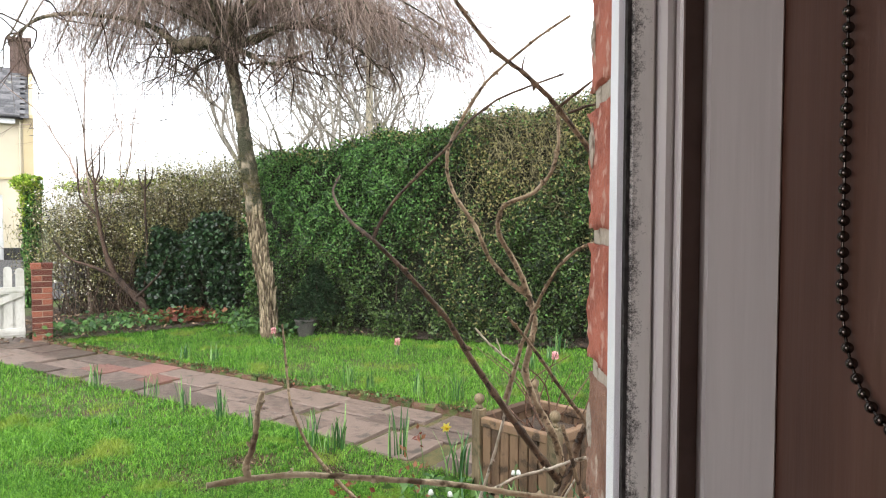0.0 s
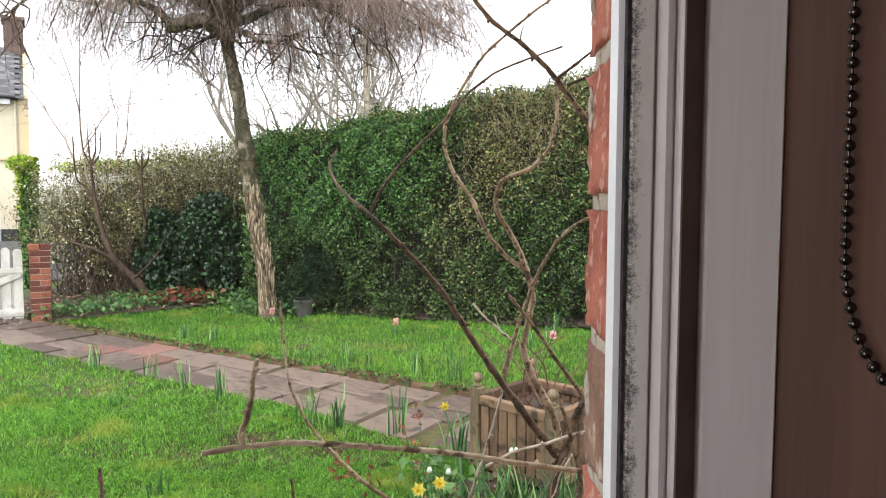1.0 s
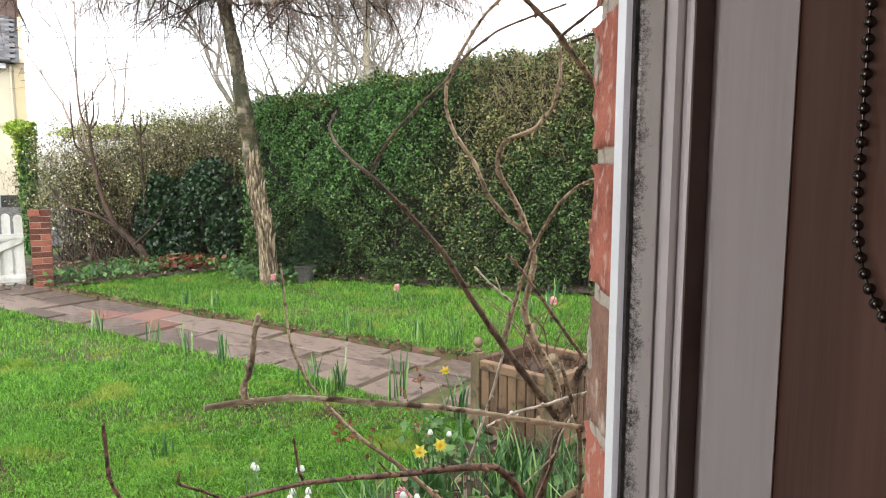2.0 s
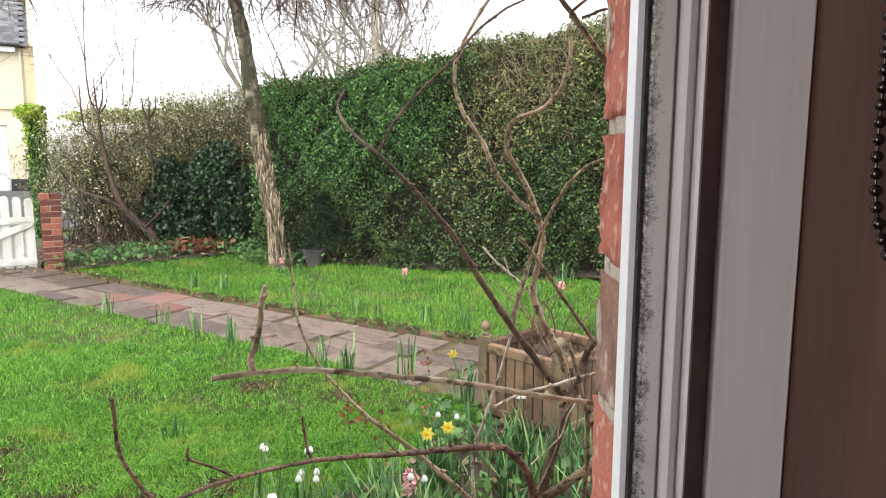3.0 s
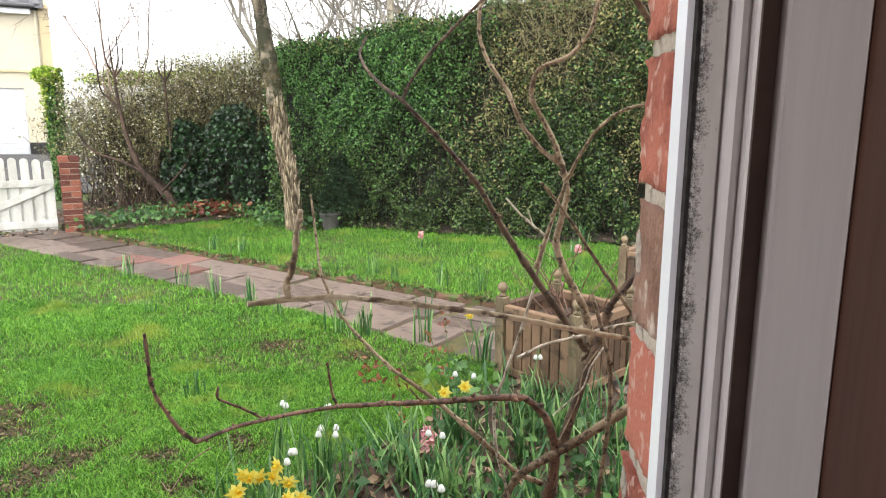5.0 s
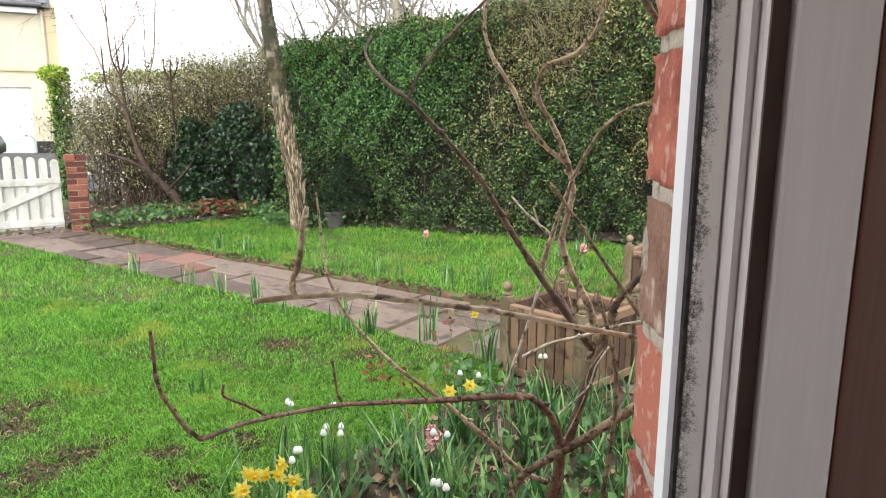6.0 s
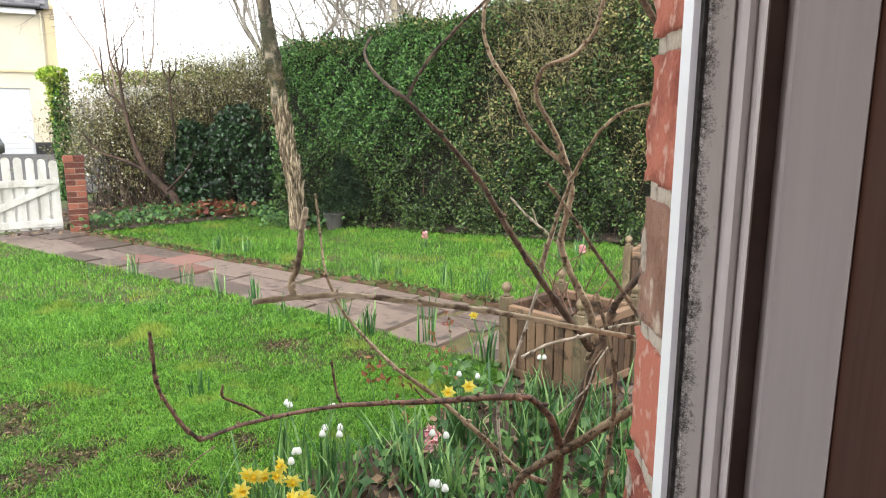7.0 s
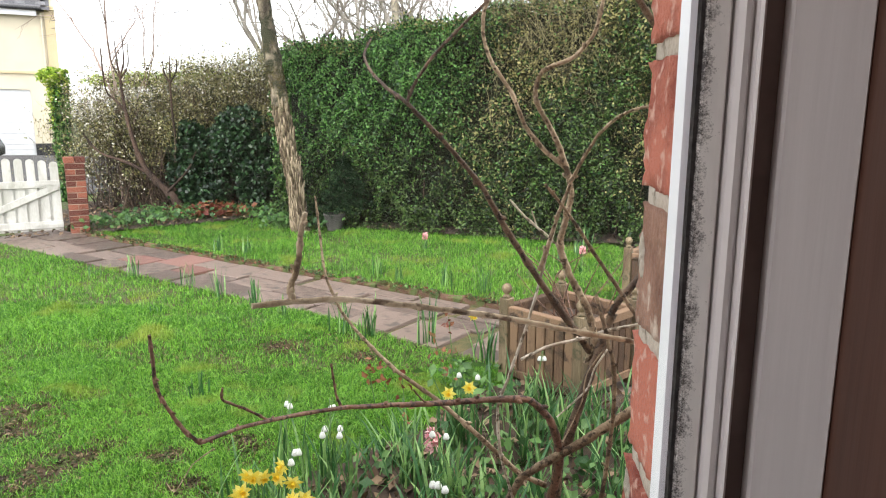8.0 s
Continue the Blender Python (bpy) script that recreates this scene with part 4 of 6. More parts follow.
# ---------------------------------------------------------------- bare trees, pole and wires behind
def bare_tree(at, height, seed, mat="grey_bark", thick=0.13, label="slender leafless tree behind the hedge", lean=0.1, fork=0.35, levels=4):
    r = np.random.default_rng(seed)
    ob = holder("bare_tree", at, label, "tree", "bare trees behind the garden")
    items = []

    def grow(p, d, length, rad, level):
        pts = [p]
        for _ in range(3):
            d = d + r.normal(0, 0.13, 3) + [0, 0, 0.06]
            d /= np.linalg.norm(d)
            p = p + d * length / 3
            pts.append(p)
        ln = spline(pts, 2)
        items.append((ln, np.linspace(rad, rad * 0.62, len(ln))))
        if level < levels:
            for k in range(3 if level else 4):
                q = ln[int(len(ln) * r.uniform(0.45, 1.0)) - 1] if k else ln[-1]
                grow(q, d + r.normal(0, fork + 0.1 * level, 3), length * r.uniform(0.55, 0.8), rad * 0.58, level + 1)
    base = np.array(at, float) - [0, 0, 0.1]
    grow(base, np.array([r.normal(0, lean), r.normal(0, lean), 1.0]), height * 0.42, thick, 0)
    keep(tubes("trunk", items[:1], mat, sides=8), ob)
    keep(tagged(tubes("crown", items[1:], mat, sides=4), kind="stuff"), ob)
    return ob


for k, (x, y, hgt) in enumerate(((-5.4, 21, 7.5), (-4.7, 22, 8), (-4.0, 23, 9), (-3.4, 21.5, 8.5), (-3.0, 24, 9), (-2.2, 22, 8.5), (-1.4, 23, 8), (-0.6, 24, 8.5), (0.3, 25, 8))):
    bare_tree((x, y, 0.4), hgt, 40 + k, thick=0.10)
bare_tree((-5.75, 11.0, 0.0), 4.4, 71, "twig", 0.036, "leafless shrub with fine upright twigs in the border", 0.05, 0.34, 5)
pole = tubes("telegraph_pole", [(np.array([(-2.50, 22.6, 0.2), (-2.52, 22.6, 8.5)]), np.array([0.13, 0.11]))], "pole_wood", sides=10)
tagged(pole, "weathered wooden telegraph pole behind the hedge", "pole")


def wire(a, b, sag=0.25):
    a, b = np.array(a, float), np.array(b, float)
    t = np.linspace(0, 1, 20)[:, None]
    ln = a + (b - a) * t - np.array([0, 0, 1]) * sag * 4 * t * (1 - t)
    tagged(tubes("overhead_wire", [(ln, np.full(20, 0.009))], "wire", sides=4), "thin dark overhead wire strung from the pole", "wire", "overhead wires")


wire((-24, 21, 5.9), (-2.5, 22.6, 5.85), 0.3)
wire((-12.1, 19.9, 4.0), (-2.5, 22.6, 6.3), 0.25)
wire((-12.1, 19.9, 4.2), (-2.5, 22.6, 7.2), 0.3)
wire((-2.5, 22.6, 8.0), (16, 20, 7.6), 0.25)

# ---------------------------------------------------------------- border on the far left
border = holder("flowering_shrub_hedge", (-5.0, 11.4, 0), "loose twiggy shrub hedge with pale blossom and small leaves", "shrub")


def cloud(r, n, centre, radii, shell=0.55):
    """Points in the outer shell of an uneven ball."""
    d = r.standard_normal((n, 3))
    d /= np.linalg.norm(d, axis=1)[:, None]
    q = (shell + (1 - shell) * r.random(n) ** 0.6)[:, None]
    lump = 1 + 0.16 * np.sin(d[:, :1] * 9 + centre[0]) * np.sin(d[:, 2:] * 8 + centre[1])
    return np.array(centre) + d * q * lump * np.array(radii)


def build_border():
    r = np.random.default_rng(9)
    items, haze, thick, pts = [], [], [], []
    for k in range(620):
        x = r.uniform(-6.3, -2.6)
        base = np.array([x, r.uniform(11.0 if -4.7 < x < -3.0 else 10.6, 12.3), 0.02])
        full = 1.9 + 0.13 * (x + 6.3) + 0.10 * np.sin(x * 4.3)
        tip = base + [r.normal(0, 0.4), r.normal(0, 0.2), full * r.uniform(0.62, 1.06)]
        mid = (base + tip) / 2 + r.normal(0, 0.14, 3)
        ln = spline([base, mid, tip], 4)
        items.append((ln, np.linspace(0.009, 0.002, len(ln))))
        for _ in range(6):
            q = ln[r.integers(3, len(ln))]
            e = q + np.array([r.normal(0, 0.22), r.normal(0, 0.2), r.uniform(0.0, 0.28)])
            items.append((np.array([q, (q + e) / 2 + r.normal(0, 0.02, 3), e]), np.array([0.0028, 0.002, 0.001])))
            for t in r.random(26):
                pts.append(q + (e - q) * t + r.normal(0, 0.03, 3))
        for t in r.uniform(0.15 if x < -5.1 else 0.4, 1, 46):
            pts.append(ln[int(t * (len(ln) - 1))] + r.normal(0, 0.07, 3))
        # soft sprays of fine shoots that end in the open
        for _ in range(7):
            q = ln[-1] + r.normal(0, 0.14, 3) - [0, 0, r.uniform(0, 0.5)]
            e = q + np.array([r.normal(0, 0.11), r.normal(0, 0.08), r.uniform(0.15, 0.5)])
            haze.append((np.array([q, (q + e) / 2 + r.normal(0, 0.02, 3), e]), np.array([0.0022, 0.0017, 0.0009])))
            for t in r.random(5):
                pts.append(q + (e - q) * t + r.normal(0, 0.02, 3))
    for k in range(260):
        base = np.array([r.uniform(-5.6, -2.7), r.uniform(10.5, 11.6), 0.02])
        tip = base + [r.normal(0, 0.4), r.normal(0, 0.2), r.uniform(0.3, 1.1)]
        thick.append((spline([base, (base + tip) / 2 + r.normal(0, 0.09, 3), tip], 3), np.linspace(0.006, 0.0015, 7)))
    for k in range(1500):
        x = -3.9 + 0.75 * r.normal()
        if not -6.0 < x < -2.7:
            continue
        q = np.array([x, r.uniform(11.6, 12.5), r.uniform(1.5, 2.35)])
        e = q + np.array([r.normal(0.03, 0.13), r.normal(0, 0.08), r.uniform(0.2, 0.5)])
        haze.append((np.array([q, (q + e) / 2 + r.normal(0, 0.02, 3), e]), np.array([0.0026, 0.002, 0.001])))
        for t in r.random(7):
            pts.append(q + (e - q) * t + r.normal(0, 0.02, 3))
    keep(tagged(tubes("twigs", items, "brown_twig", sides=3), kind="stuff"), border)
    keep(tagged(tubes("fine_shoots", haze, "haze_twig", sides=3), kind="stuff"), border)
    keep(tagged(tubes("dead_thicket", thick, "brown_twig", sides=3), kind="stuff"), border)
    pts = np.array(pts)
    lumps = np.sin(pts[:, 0] * 5.3 + 1) * np.sin(pts[:, 2] * 6.1) + 0.6 * np.sin(pts[:, 0] * 11 + pts[:, 2] * 9) + r.normal(0, 0.5, len(pts))
    pts = pts[(lumps > -0.55) & (pts[:, 2] > 0.70 - 0.55 * (pts[:, 0] < -5.1) + 0.3 * np.sin(pts[:, 0] * 3.7) + r.normal(0, 0.2, len(pts)))]
    low = np.column_stack([r.uniform(-6.3, -2.8, 12000), r.uniform(11.0, 12.2, 12000), 0.1 + 1.3 * r.random(12000) ** 1.4])
    gaps = np.sin(low[:, 0] * 4.1 + 1) * np.sin(low[:, 2] * 5.3) + r.normal(0, 0.3, len(low))
    keep(tagged(leaves("leaves", low[gaps > 0.1], 0.055, "ivy_leaf", seed=44), kind="stuff"), border)
    pick = r.random(len(pts))
    white = 0.06 + 0.14 * np.exp(-((pts[:, 0] + 5.9) / 0.6) ** 2) + 0.06 * (pts[:, 2] > 1.5)
    bloom = pick < white
    olive = (pick > 0.60) & ~bloom
    plain = ~bloom & ~olive
    keep(tagged(leaves("leaves", pts[plain], 0.036, "shrub_leaf", seed=3), kind="stuff"), border)
    keep(tagged(leaves("leaves", pts[olive], 0.038, "hedge_leaf_olive", seed=4), kind="stuff"), border)
    keep(tagged(leaves("blossom", pts[bloom], 0.030, "blossom", seed=5, aspect=0.9), kind="stuff"), border)


build_border()

ivy = holder("ivy_bush", (-3.9, 10.6, 0), "dark glossy ivy-covered bush in the border", "bush")
ri = np.random.default_rng(12)
blobs = [((-3.68, 10.65, 1.05), (0.46, 0.36, 0.50), 3600), ((-4.15, 10.7, 0.72), (0.42, 0.35, 0.42), 2600), ((-3.35, 10.6, 0.6), (0.35, 0.35, 0.5), 2200), ((-3.6, 10.65, 1.42), (0.33, 0.28, 0.25), 1400), ((-4.05, 10.5, 0.35), (0.30, 0.25, 0.3), 900)]
for k in range(26):
    c = (ri.uniform(-4.75, -3.15), ri.uniform(10.35, 10.8), ri.uniform(0.15, 1.35))
    blobs.append((c, tuple(ri.uniform(0.12, 0.26, 3)), 330))
keep(tagged(leaves("leaves", np.vstack([cloud(ri, n, c, q, 0.35) for c, q, n in blobs]), 0.072, "ivy_leaf", seed=6, aspect=0.8), kind="stuff"), ivy)
keep(tagged(tubes("stems", [(spline([(-4.0 + 0.25 * k, 10.8, -0.02), (-4.0 + 0.22 * k, 10.8, 0.5), (-3.9 + 0.15 * k, 10.75, 1.2)], 4), np.linspace(0.03, 0.01, 9)) for k in range(-2, 4)], "dark_bark", sides=6), kind="stuff"), ivy)

old = holder("leaning_shrub", (-4.5, 10.3, 0), "old leaning shrub with a dark forked trunk and cut upright shoots", "shrub")
keep(tubes("trunk", [(spline([(-4.50, 10.35, -0.05), (-4.58, 10.35, 0.22), (-4.81, 10.35, 0.46), (-5.02, 10.35, 0.70), (-5.17, 10.35, 1.08), (-5.275, 10.35, 1.6), (-5.32, 10.35, 2.1)], 5), np.linspace(0.30, 0.13, 31) ** 2)], "dark_bark", sides=12, rough=0.11), old)
for pts, thick in (([(-5.27, 10.35, 1.58), (-5.42, 10.35, 1.75), (-5.55, 10.35, 1.9), (-5.58, 10.35, 2.5)], 0.022), ([(-5.32, 10.35, 2.08), (-5.34, 10.35, 2.3), (-5.36, 10.35, 2.62)], 0.016),
                   ([(-5.32, 10.35, 2.08), (-5.24, 10.35, 2.3), (-5.24, 10.35, 2.68)], 0.016), ([(-5.31, 10.35, 2.05), (-5.18, 10.35, 2.25), (-5.16, 10.35, 2.56)], 0.014), ([(-5.32, 10.35, 2.06), (-5.42, 10.35, 2.28), (-5.46, 10.35, 2.6)], 0.013),
                   ([(-4.62, 10.4, 0.3), (-4.60, 10.5, 1.0), (-4.62, 10.5, 1.6), (-4.60, 10.45, 2.05)], 0.028), ([(-4.60, 10.45, 2.0), (-4.68, 10.45, 2.15), (-4.69, 10.45, 2.32)], 0.016), ([(-4.60, 10.45, 2.0), (-4.50, 10.45, 2.15), (-4.48, 10.45, 2.33)], 0.016),
                   ([(-4.60, 10.45, 2.0), (-4.59, 10.45, 2.2), (-4.58, 10.45, 2.4)], 0.013), ([(-4.95, 10.35, 0.62), (-5.3, 10.35, 0.8), (-5.75, 10.4, 0.95), (-6.0, 10.4, 1.25)], 0.03), ([(-4.7, 10.3, 0.35), (-4.35, 10.3, 0.7), (-4.2, 10.3, 1.0)], 0.022)):
    ln = spline(pts, 4)
    keep(tubes("branch", [(ln, np.linspace(thick, thick * 0.45, len(ln)))], "dark_bark", sides=7, rough=0.08), old)

conifer = holder("golden_conifer", (-6.78, 11.2, 0), "bright lime-green clipped conifer beside the gate", "conifer")
rc = np.random.default_rng(14)
cz = rc.random(6500)
ca = rc.uniform(0, 2 * np.pi, 6500)
cr = 0.05 + 0.07 * cz + rc.normal(0, 0.03, 6500)
cpts = np.column_stack([-6.80 + cr * np.cos(ca), 11.2 + cr * np.sin(ca), 0.1 + cz * 2.15])
# lime foliage towards the top and the -x side, darker green elsewhere
lime_bias = cz + rc.normal(0, 0.12, 6500) + 0.3 * (np.cos(ca) < -0.3)
keep(tagged(leaves("foliage", cpts[lime_bias > 0.88], 0.085, "lime_leaf", seed=8, aspect=0.35), kind="stuff"), conifer)
keep(tagged(leaves("foliage", cpts[lime_bias <= 0.88], 0.085, "hedge_leaf_fresh", seed=9, aspect=0.35), kind="stuff"), conifer)
lime = np.vstack([cloud(rc, 900, (-6.86, 11.1, 2.13), (0.20, 0.2, 0.15), 0.2), cloud(rc, 1800, (-5.9, 11.9, 2.12), (0.9, 0.3, 0.14), 0.2), cloud(rc, 900, (-4.6, 12.1, 2.2), (0.9, 0.3, 0.12), 0.2)])
keep(tagged(leaves("foliage", lime, 0.07, "lime_leaf", seed=10, aspect=0.35), kind="stuff"), conifer)
keep(tubes("trunk", [(np.array([(-6.76, 11.2, -0.05), (-6.76, 11.2, 1.6)]), np.array([0.05, 0.03]))], "dark_bark", sides=8), conifer)

# dark small conifer with a pot, under the hedge
pot = part("plant_pot", lathe([(0.09, 0), (0.095, 0.005), (0.14, 0.20), (0.15, 0.205), (0.15, 0.23), (0.138, 0.232), (0.132, 0.20)], 20), "pot_grey")
pot.location = (-1.85, 9.0, 0.0)
tagged(pot, "plain grey plastic plant pot on the border soil", "plant pot")
fir = holder("small_fir", (-1.75, 9.35, 0.0), "dark green young conifer in the border by the hedge", "conifer")
rf = np.random.default_rng(15)
fp = []
for k in range(170):
    zz = rf.uniform(0.3, 1.0)
    a = rf.uniform(0, 2 * np.pi)
    reach = (1.15 - zz) * 0.75 * rf.uniform(0.6, 1)
    for t in np.linspace(0.15, 1, 26):
        fp.append((-1.75 + reach * t * math.cos(a) + rf.normal(0, 0.02), 9.18 + 0.6 * reach * t * math.sin(a) + rf.normal(0, 0.02), zz - 0.10 * t + rf.normal(0, 0.015)))
keep(tagged(leaves("needles", fp, 0.05, "conifer_leaf", seed=11, aspect=0.3), kind="stuff"), fir)
keep(tubes("trunk", [(np.array([(-1.75, 9.20, -0.05), (-1.75, 9.20, 1.1)]), np.array([0.025, 0.008]))], "dark_bark", sides=7), fir)

# white picket fence glimpsed through the shrubs
fence = holder("picket_fence", (-4.6, 12.5, 0.1), "white picket fence glimpsed behind the shrubs", "fence")
picket_mesh = None
for k in range(34):
    if picket_mesh is None:
        ob = boxed("picket", (-0.035, -0.01, 0.0), (0.035, 0.01, 1.15), "gate_paint", None, "", 0.004)
        picket_mesh = ob.data
    else:
        ob = new("picket", picket_mesh)
    ob.location = (-6.4 + k * 0.115, 12.5, 0.1)
    keep(ob, fence)
for z in (0.4, 0.95):
    keep(boxed("rail", (-6.5, 12.515, z), (-2.5, 12.555, z + 0.07), "gate_paint", None, "", 0.003), fence)

# ---------------------------------------------------------------- vine by the window
vine = holder("climbing_vine", (0.12, 1.0, 0.0), "leafless climbing vine with twisted brown stems and pruned shoots", "vine")


def branch(name, d0, d1, points, mat="vine_bark", power=1.0, nodes=0.055, swell=0.22):
    """One stem of the vine, from thickness d0 to d1, with swollen nodes every so many metres, buds on them and a rough skin."""
    knots = np.array(points, float)
    at = np.linspace(0, len(points) - 1, 9 * (len(points) - 1) + 1)
    ln = 0.6 * spline(points, 9) + 0.4 * np.column_stack([np.interp(at, np.arange(len(points)), knots[:, i]) for i in range(3)])
    n = len(ln)
    r = np.random.default_rng(int(abs(points[0][0]) * 1e4) + n)
    ln = ln + np.cumsum(r.normal(0, 0.00022, (n, 3)), 0) * np.sin(np.linspace(0, np.pi, n))[:, None]
    run = np.concatenate([[0], np.cumsum(np.linalg.norm(np.diff(ln, axis=0), axis=1))])
    rad = (d0 + (d1 - d0) * (run / run[-1]) ** power) * 0.5
    marks = np.arange(nodes * r.uniform(0.2, 0.8), run[-1], nodes) + 0.0
    marks = marks + r.normal(0, nodes * 0.15, len(marks))
    for c in marks:
        rad = rad * (1 + swell * r.uniform(0.5, 1.3) * np.exp(-((run - c) / 0.0045) ** 2))
    v, f, ends = tube_arrays(ln, rad, 9, 0.045, n)
    keep(from_arrays(name, v, np.vstack([f] + ends), mat, None, "", True), vine)
    for c in marks:
        i = int(np.clip(np.argmin(np.abs(run - c)), 1, n - 2))
        if rad[i] > 0.006:
            continue
        way = ln[i + 1] - ln[i - 1]
        way /= np.linalg.norm(way)
        d = np.cross(way, r.normal(0, 1, 3))
        d /= np.linalg.norm(d)
        p = ln[i] + d * rad[i] * 0.9
        q = p + d * rad[i] * 1.1 + way * rad[i] * 0.9
        bv, bf, be = tube_arrays(np.array([ln[i], p, (p + q) / 2, q]), np.array([0.5, 0.75, 0.6, 0.1]) * rad[i], 6)
        keep(from_arrays("bud", bv, bf, mat, None, "", True), vine)


branch("branch", 0.003192, 0.003496, [(-0.127, 0.325, 1.366), (-0.108, 0.335, 1.366), (-0.085, 0.340, 1.366), (-0.056, 0.350, 1.361), (-0.000, 0.375, 1.347), (0.041, 0.390, 1.336), (0.085, 0.410, 1.323), (0.113, 0.425, 1.313)], "vine_bark_grey")
branch("twig", 0.003192, 0.00228, [(-0.108, 0.335, 1.366), (-0.110, 0.335, 1.374), (-0.106, 0.333, 1.385), (-0.103, 0.330, 1.399), (-0.099, 0.330, 1.414)], "vine_bark_grey", nodes=0.014, swell=0.35)
branch("branch", 0.003496, 0.01575, [(-0.234, 0.500, 1.201), (-0.223, 0.570, 1.182), (-0.200, 0.660, 1.153), (-0.167, 0.750, 1.123), (-0.111, 0.820, 1.098), (-0.047, 0.880, 1.076), (0.016, 0.920, 1.065), (0.072, 0.950, 1.053), (0.105, 0.960, 1.019), (0.123, 0.970, 0.967), (0.122, 0.980, 0.915), (0.111, 1.000, 0.844)], "vine_bark_red", power=1.7, swell=0.12)
branch("twig", 0.00228, 0.003192, [(-0.249, 0.460, 1.305), (-0.250, 0.465, 1.281), (-0.249, 0.470, 1.256), (-0.242, 0.485, 1.224), (-0.234, 0.500, 1.201)], "vine_bark_red", nodes=0.013, swell=0.35)
branch("twig", 0.001976, 0.002584, [(-0.236, 0.560, 1.224), (-0.238, 0.565, 1.210), (-0.227, 0.600, 1.183), (-0.213, 0.620, 1.165)], "vine_bark_red", nodes=0.016, swell=0.35)
branch("twig", 0.00228, 0.00304, [(-0.178, 0.750, 1.178), (-0.175, 0.750, 1.150), (-0.167, 0.750, 1.123)], "vine_bark_red", nodes=0.013, swell=0.3)
branch("twig", 0.0019, 0.002432, [(-0.089, 0.840, 1.111), (-0.080, 0.845, 1.098), (-0.071, 0.860, 1.083)], "vine_bark_red", nodes=0.014, swell=0.3)
branch("branch", 0.00304, 0.01215, [(-0.160, 0.990, 1.573), (-0.166, 0.960, 1.548), (-0.151, 0.920, 1.523), (-0.127, 0.880, 1.501), (-0.097, 0.850, 1.480), (-0.056, 0.870, 1.436), (-0.005, 0.900, 1.374), (0.036, 0.930, 1.304), (0.086, 0.960, 1.227), (0.125, 0.980, 1.172), (0.169, 1.000, 1.112)], "vine_bark_dark", power=1.1, nodes=0.075)
branch("branch", 0.004408, 0.002736, [(-0.097, 0.850, 1.481), (-0.088, 0.855, 1.502), (-0.069, 0.860, 1.531), (-0.040, 0.870, 1.563), (-0.007, 0.880, 1.596), (0.027, 0.900, 1.638), (0.066, 0.920, 1.670), (0.115, 0.940, 1.694), (0.163, 0.960, 1.715)], "vine_bark_dark", nodes=0.07)
branch("branch", 0.003192, 0.00945, [(-0.256, 1.030, 1.345), (-0.249, 1.020, 1.296), (-0.237, 1.000, 1.228), (-0.214, 1.000, 1.172), (-0.177, 0.990, 1.129), (-0.125, 0.980, 1.081), (-0.068, 0.980, 1.039), (0.002, 0.980, 0.976), (0.061, 0.990, 0.915), (0.107, 1.000, 0.888)], "vine_bark_pale", power=1.2)
branch("stem", 0.0126, 0.004712, [(0.165, 1.000, 1.093), (0.174, 1.000, 1.130), (0.162, 1.000, 1.179), (0.132, 1.000, 1.235), (0.117, 1.000, 1.278), (0.124, 1.000, 1.316), (0.131, 1.000, 1.354), (0.123, 1.000, 1.391), (0.105, 0.995, 1.436), (0.079, 0.990, 1.482), (0.074, 0.990, 1.503), (0.085, 0.990, 1.530), (0.128, 0.990, 1.549), (0.153, 0.985, 1.579), (0.161, 0.980, 1.619), (0.159, 0.980, 1.662)], "vine_bark_pale")
branch("branch", 0.006992, 0.003496, [(0.123, 1.000, 1.391), (0.090, 1.000, 1.417), (0.061, 1.000, 1.451), (0.039, 1.000, 1.498), (0.010, 1.000, 1.540), (-0.002, 1.000, 1.577), (-0.001, 1.000, 1.611), (0.016, 1.000, 1.652), (0.054, 1.000, 1.711), (0.128, 1.000, 1.775), (0.179, 1.000, 1.809)], "vine_bark_pale")
branch("branch", 0.00646, 0.0038, [(0.084, 0.970, 1.245), (0.106, 0.970, 1.316), (0.127, 0.960, 1.376), (0.158, 0.950, 1.437), (0.185, 0.940, 1.466), (0.212, 0.930, 1.477), (0.246, 0.920, 1.478)], "vine_bark_pale")
branch("twig", 0.002584, 0.00418, [(0.041, 1.000, 1.345), (0.062, 1.000, 1.321), (0.092, 1.000, 1.295), (0.114, 1.000, 1.276)], "vine_bark_white", nodes=0.03)
branch("twig", 0.0019, 0.00228, [(0.073, 1.000, 1.330), (0.078, 1.000, 1.313), (0.081, 1.000, 1.303)], "vine_bark_white")
branch("branch", 0.0038, 0.006232, [(0.077, 0.860, 1.381), (0.104, 0.870, 1.349), (0.137, 0.880, 1.300), (0.180, 0.900, 1.242), (0.213, 0.900, 1.195)], "vine_bark", nodes=0.045)
branch("branch", 0.004408, 0.00456, [(0.110, 0.980, 1.325), (0.092, 0.970, 1.262), (0.080, 0.970, 1.207), (0.065, 0.970, 1.155), (0.043, 0.970, 1.084), (0.027, 0.980, 1.025), (0.033, 0.980, 0.950), (0.056, 0.990, 0.868)], "vine_bark_white")
branch("branch", 0.00456, 0.004712, [(0.057, 0.920, 1.127), (0.092, 0.930, 1.141), (0.133, 0.940, 1.150), (0.176, 0.940, 1.164), (0.224, 0.940, 1.175)], "vine_bark_white")
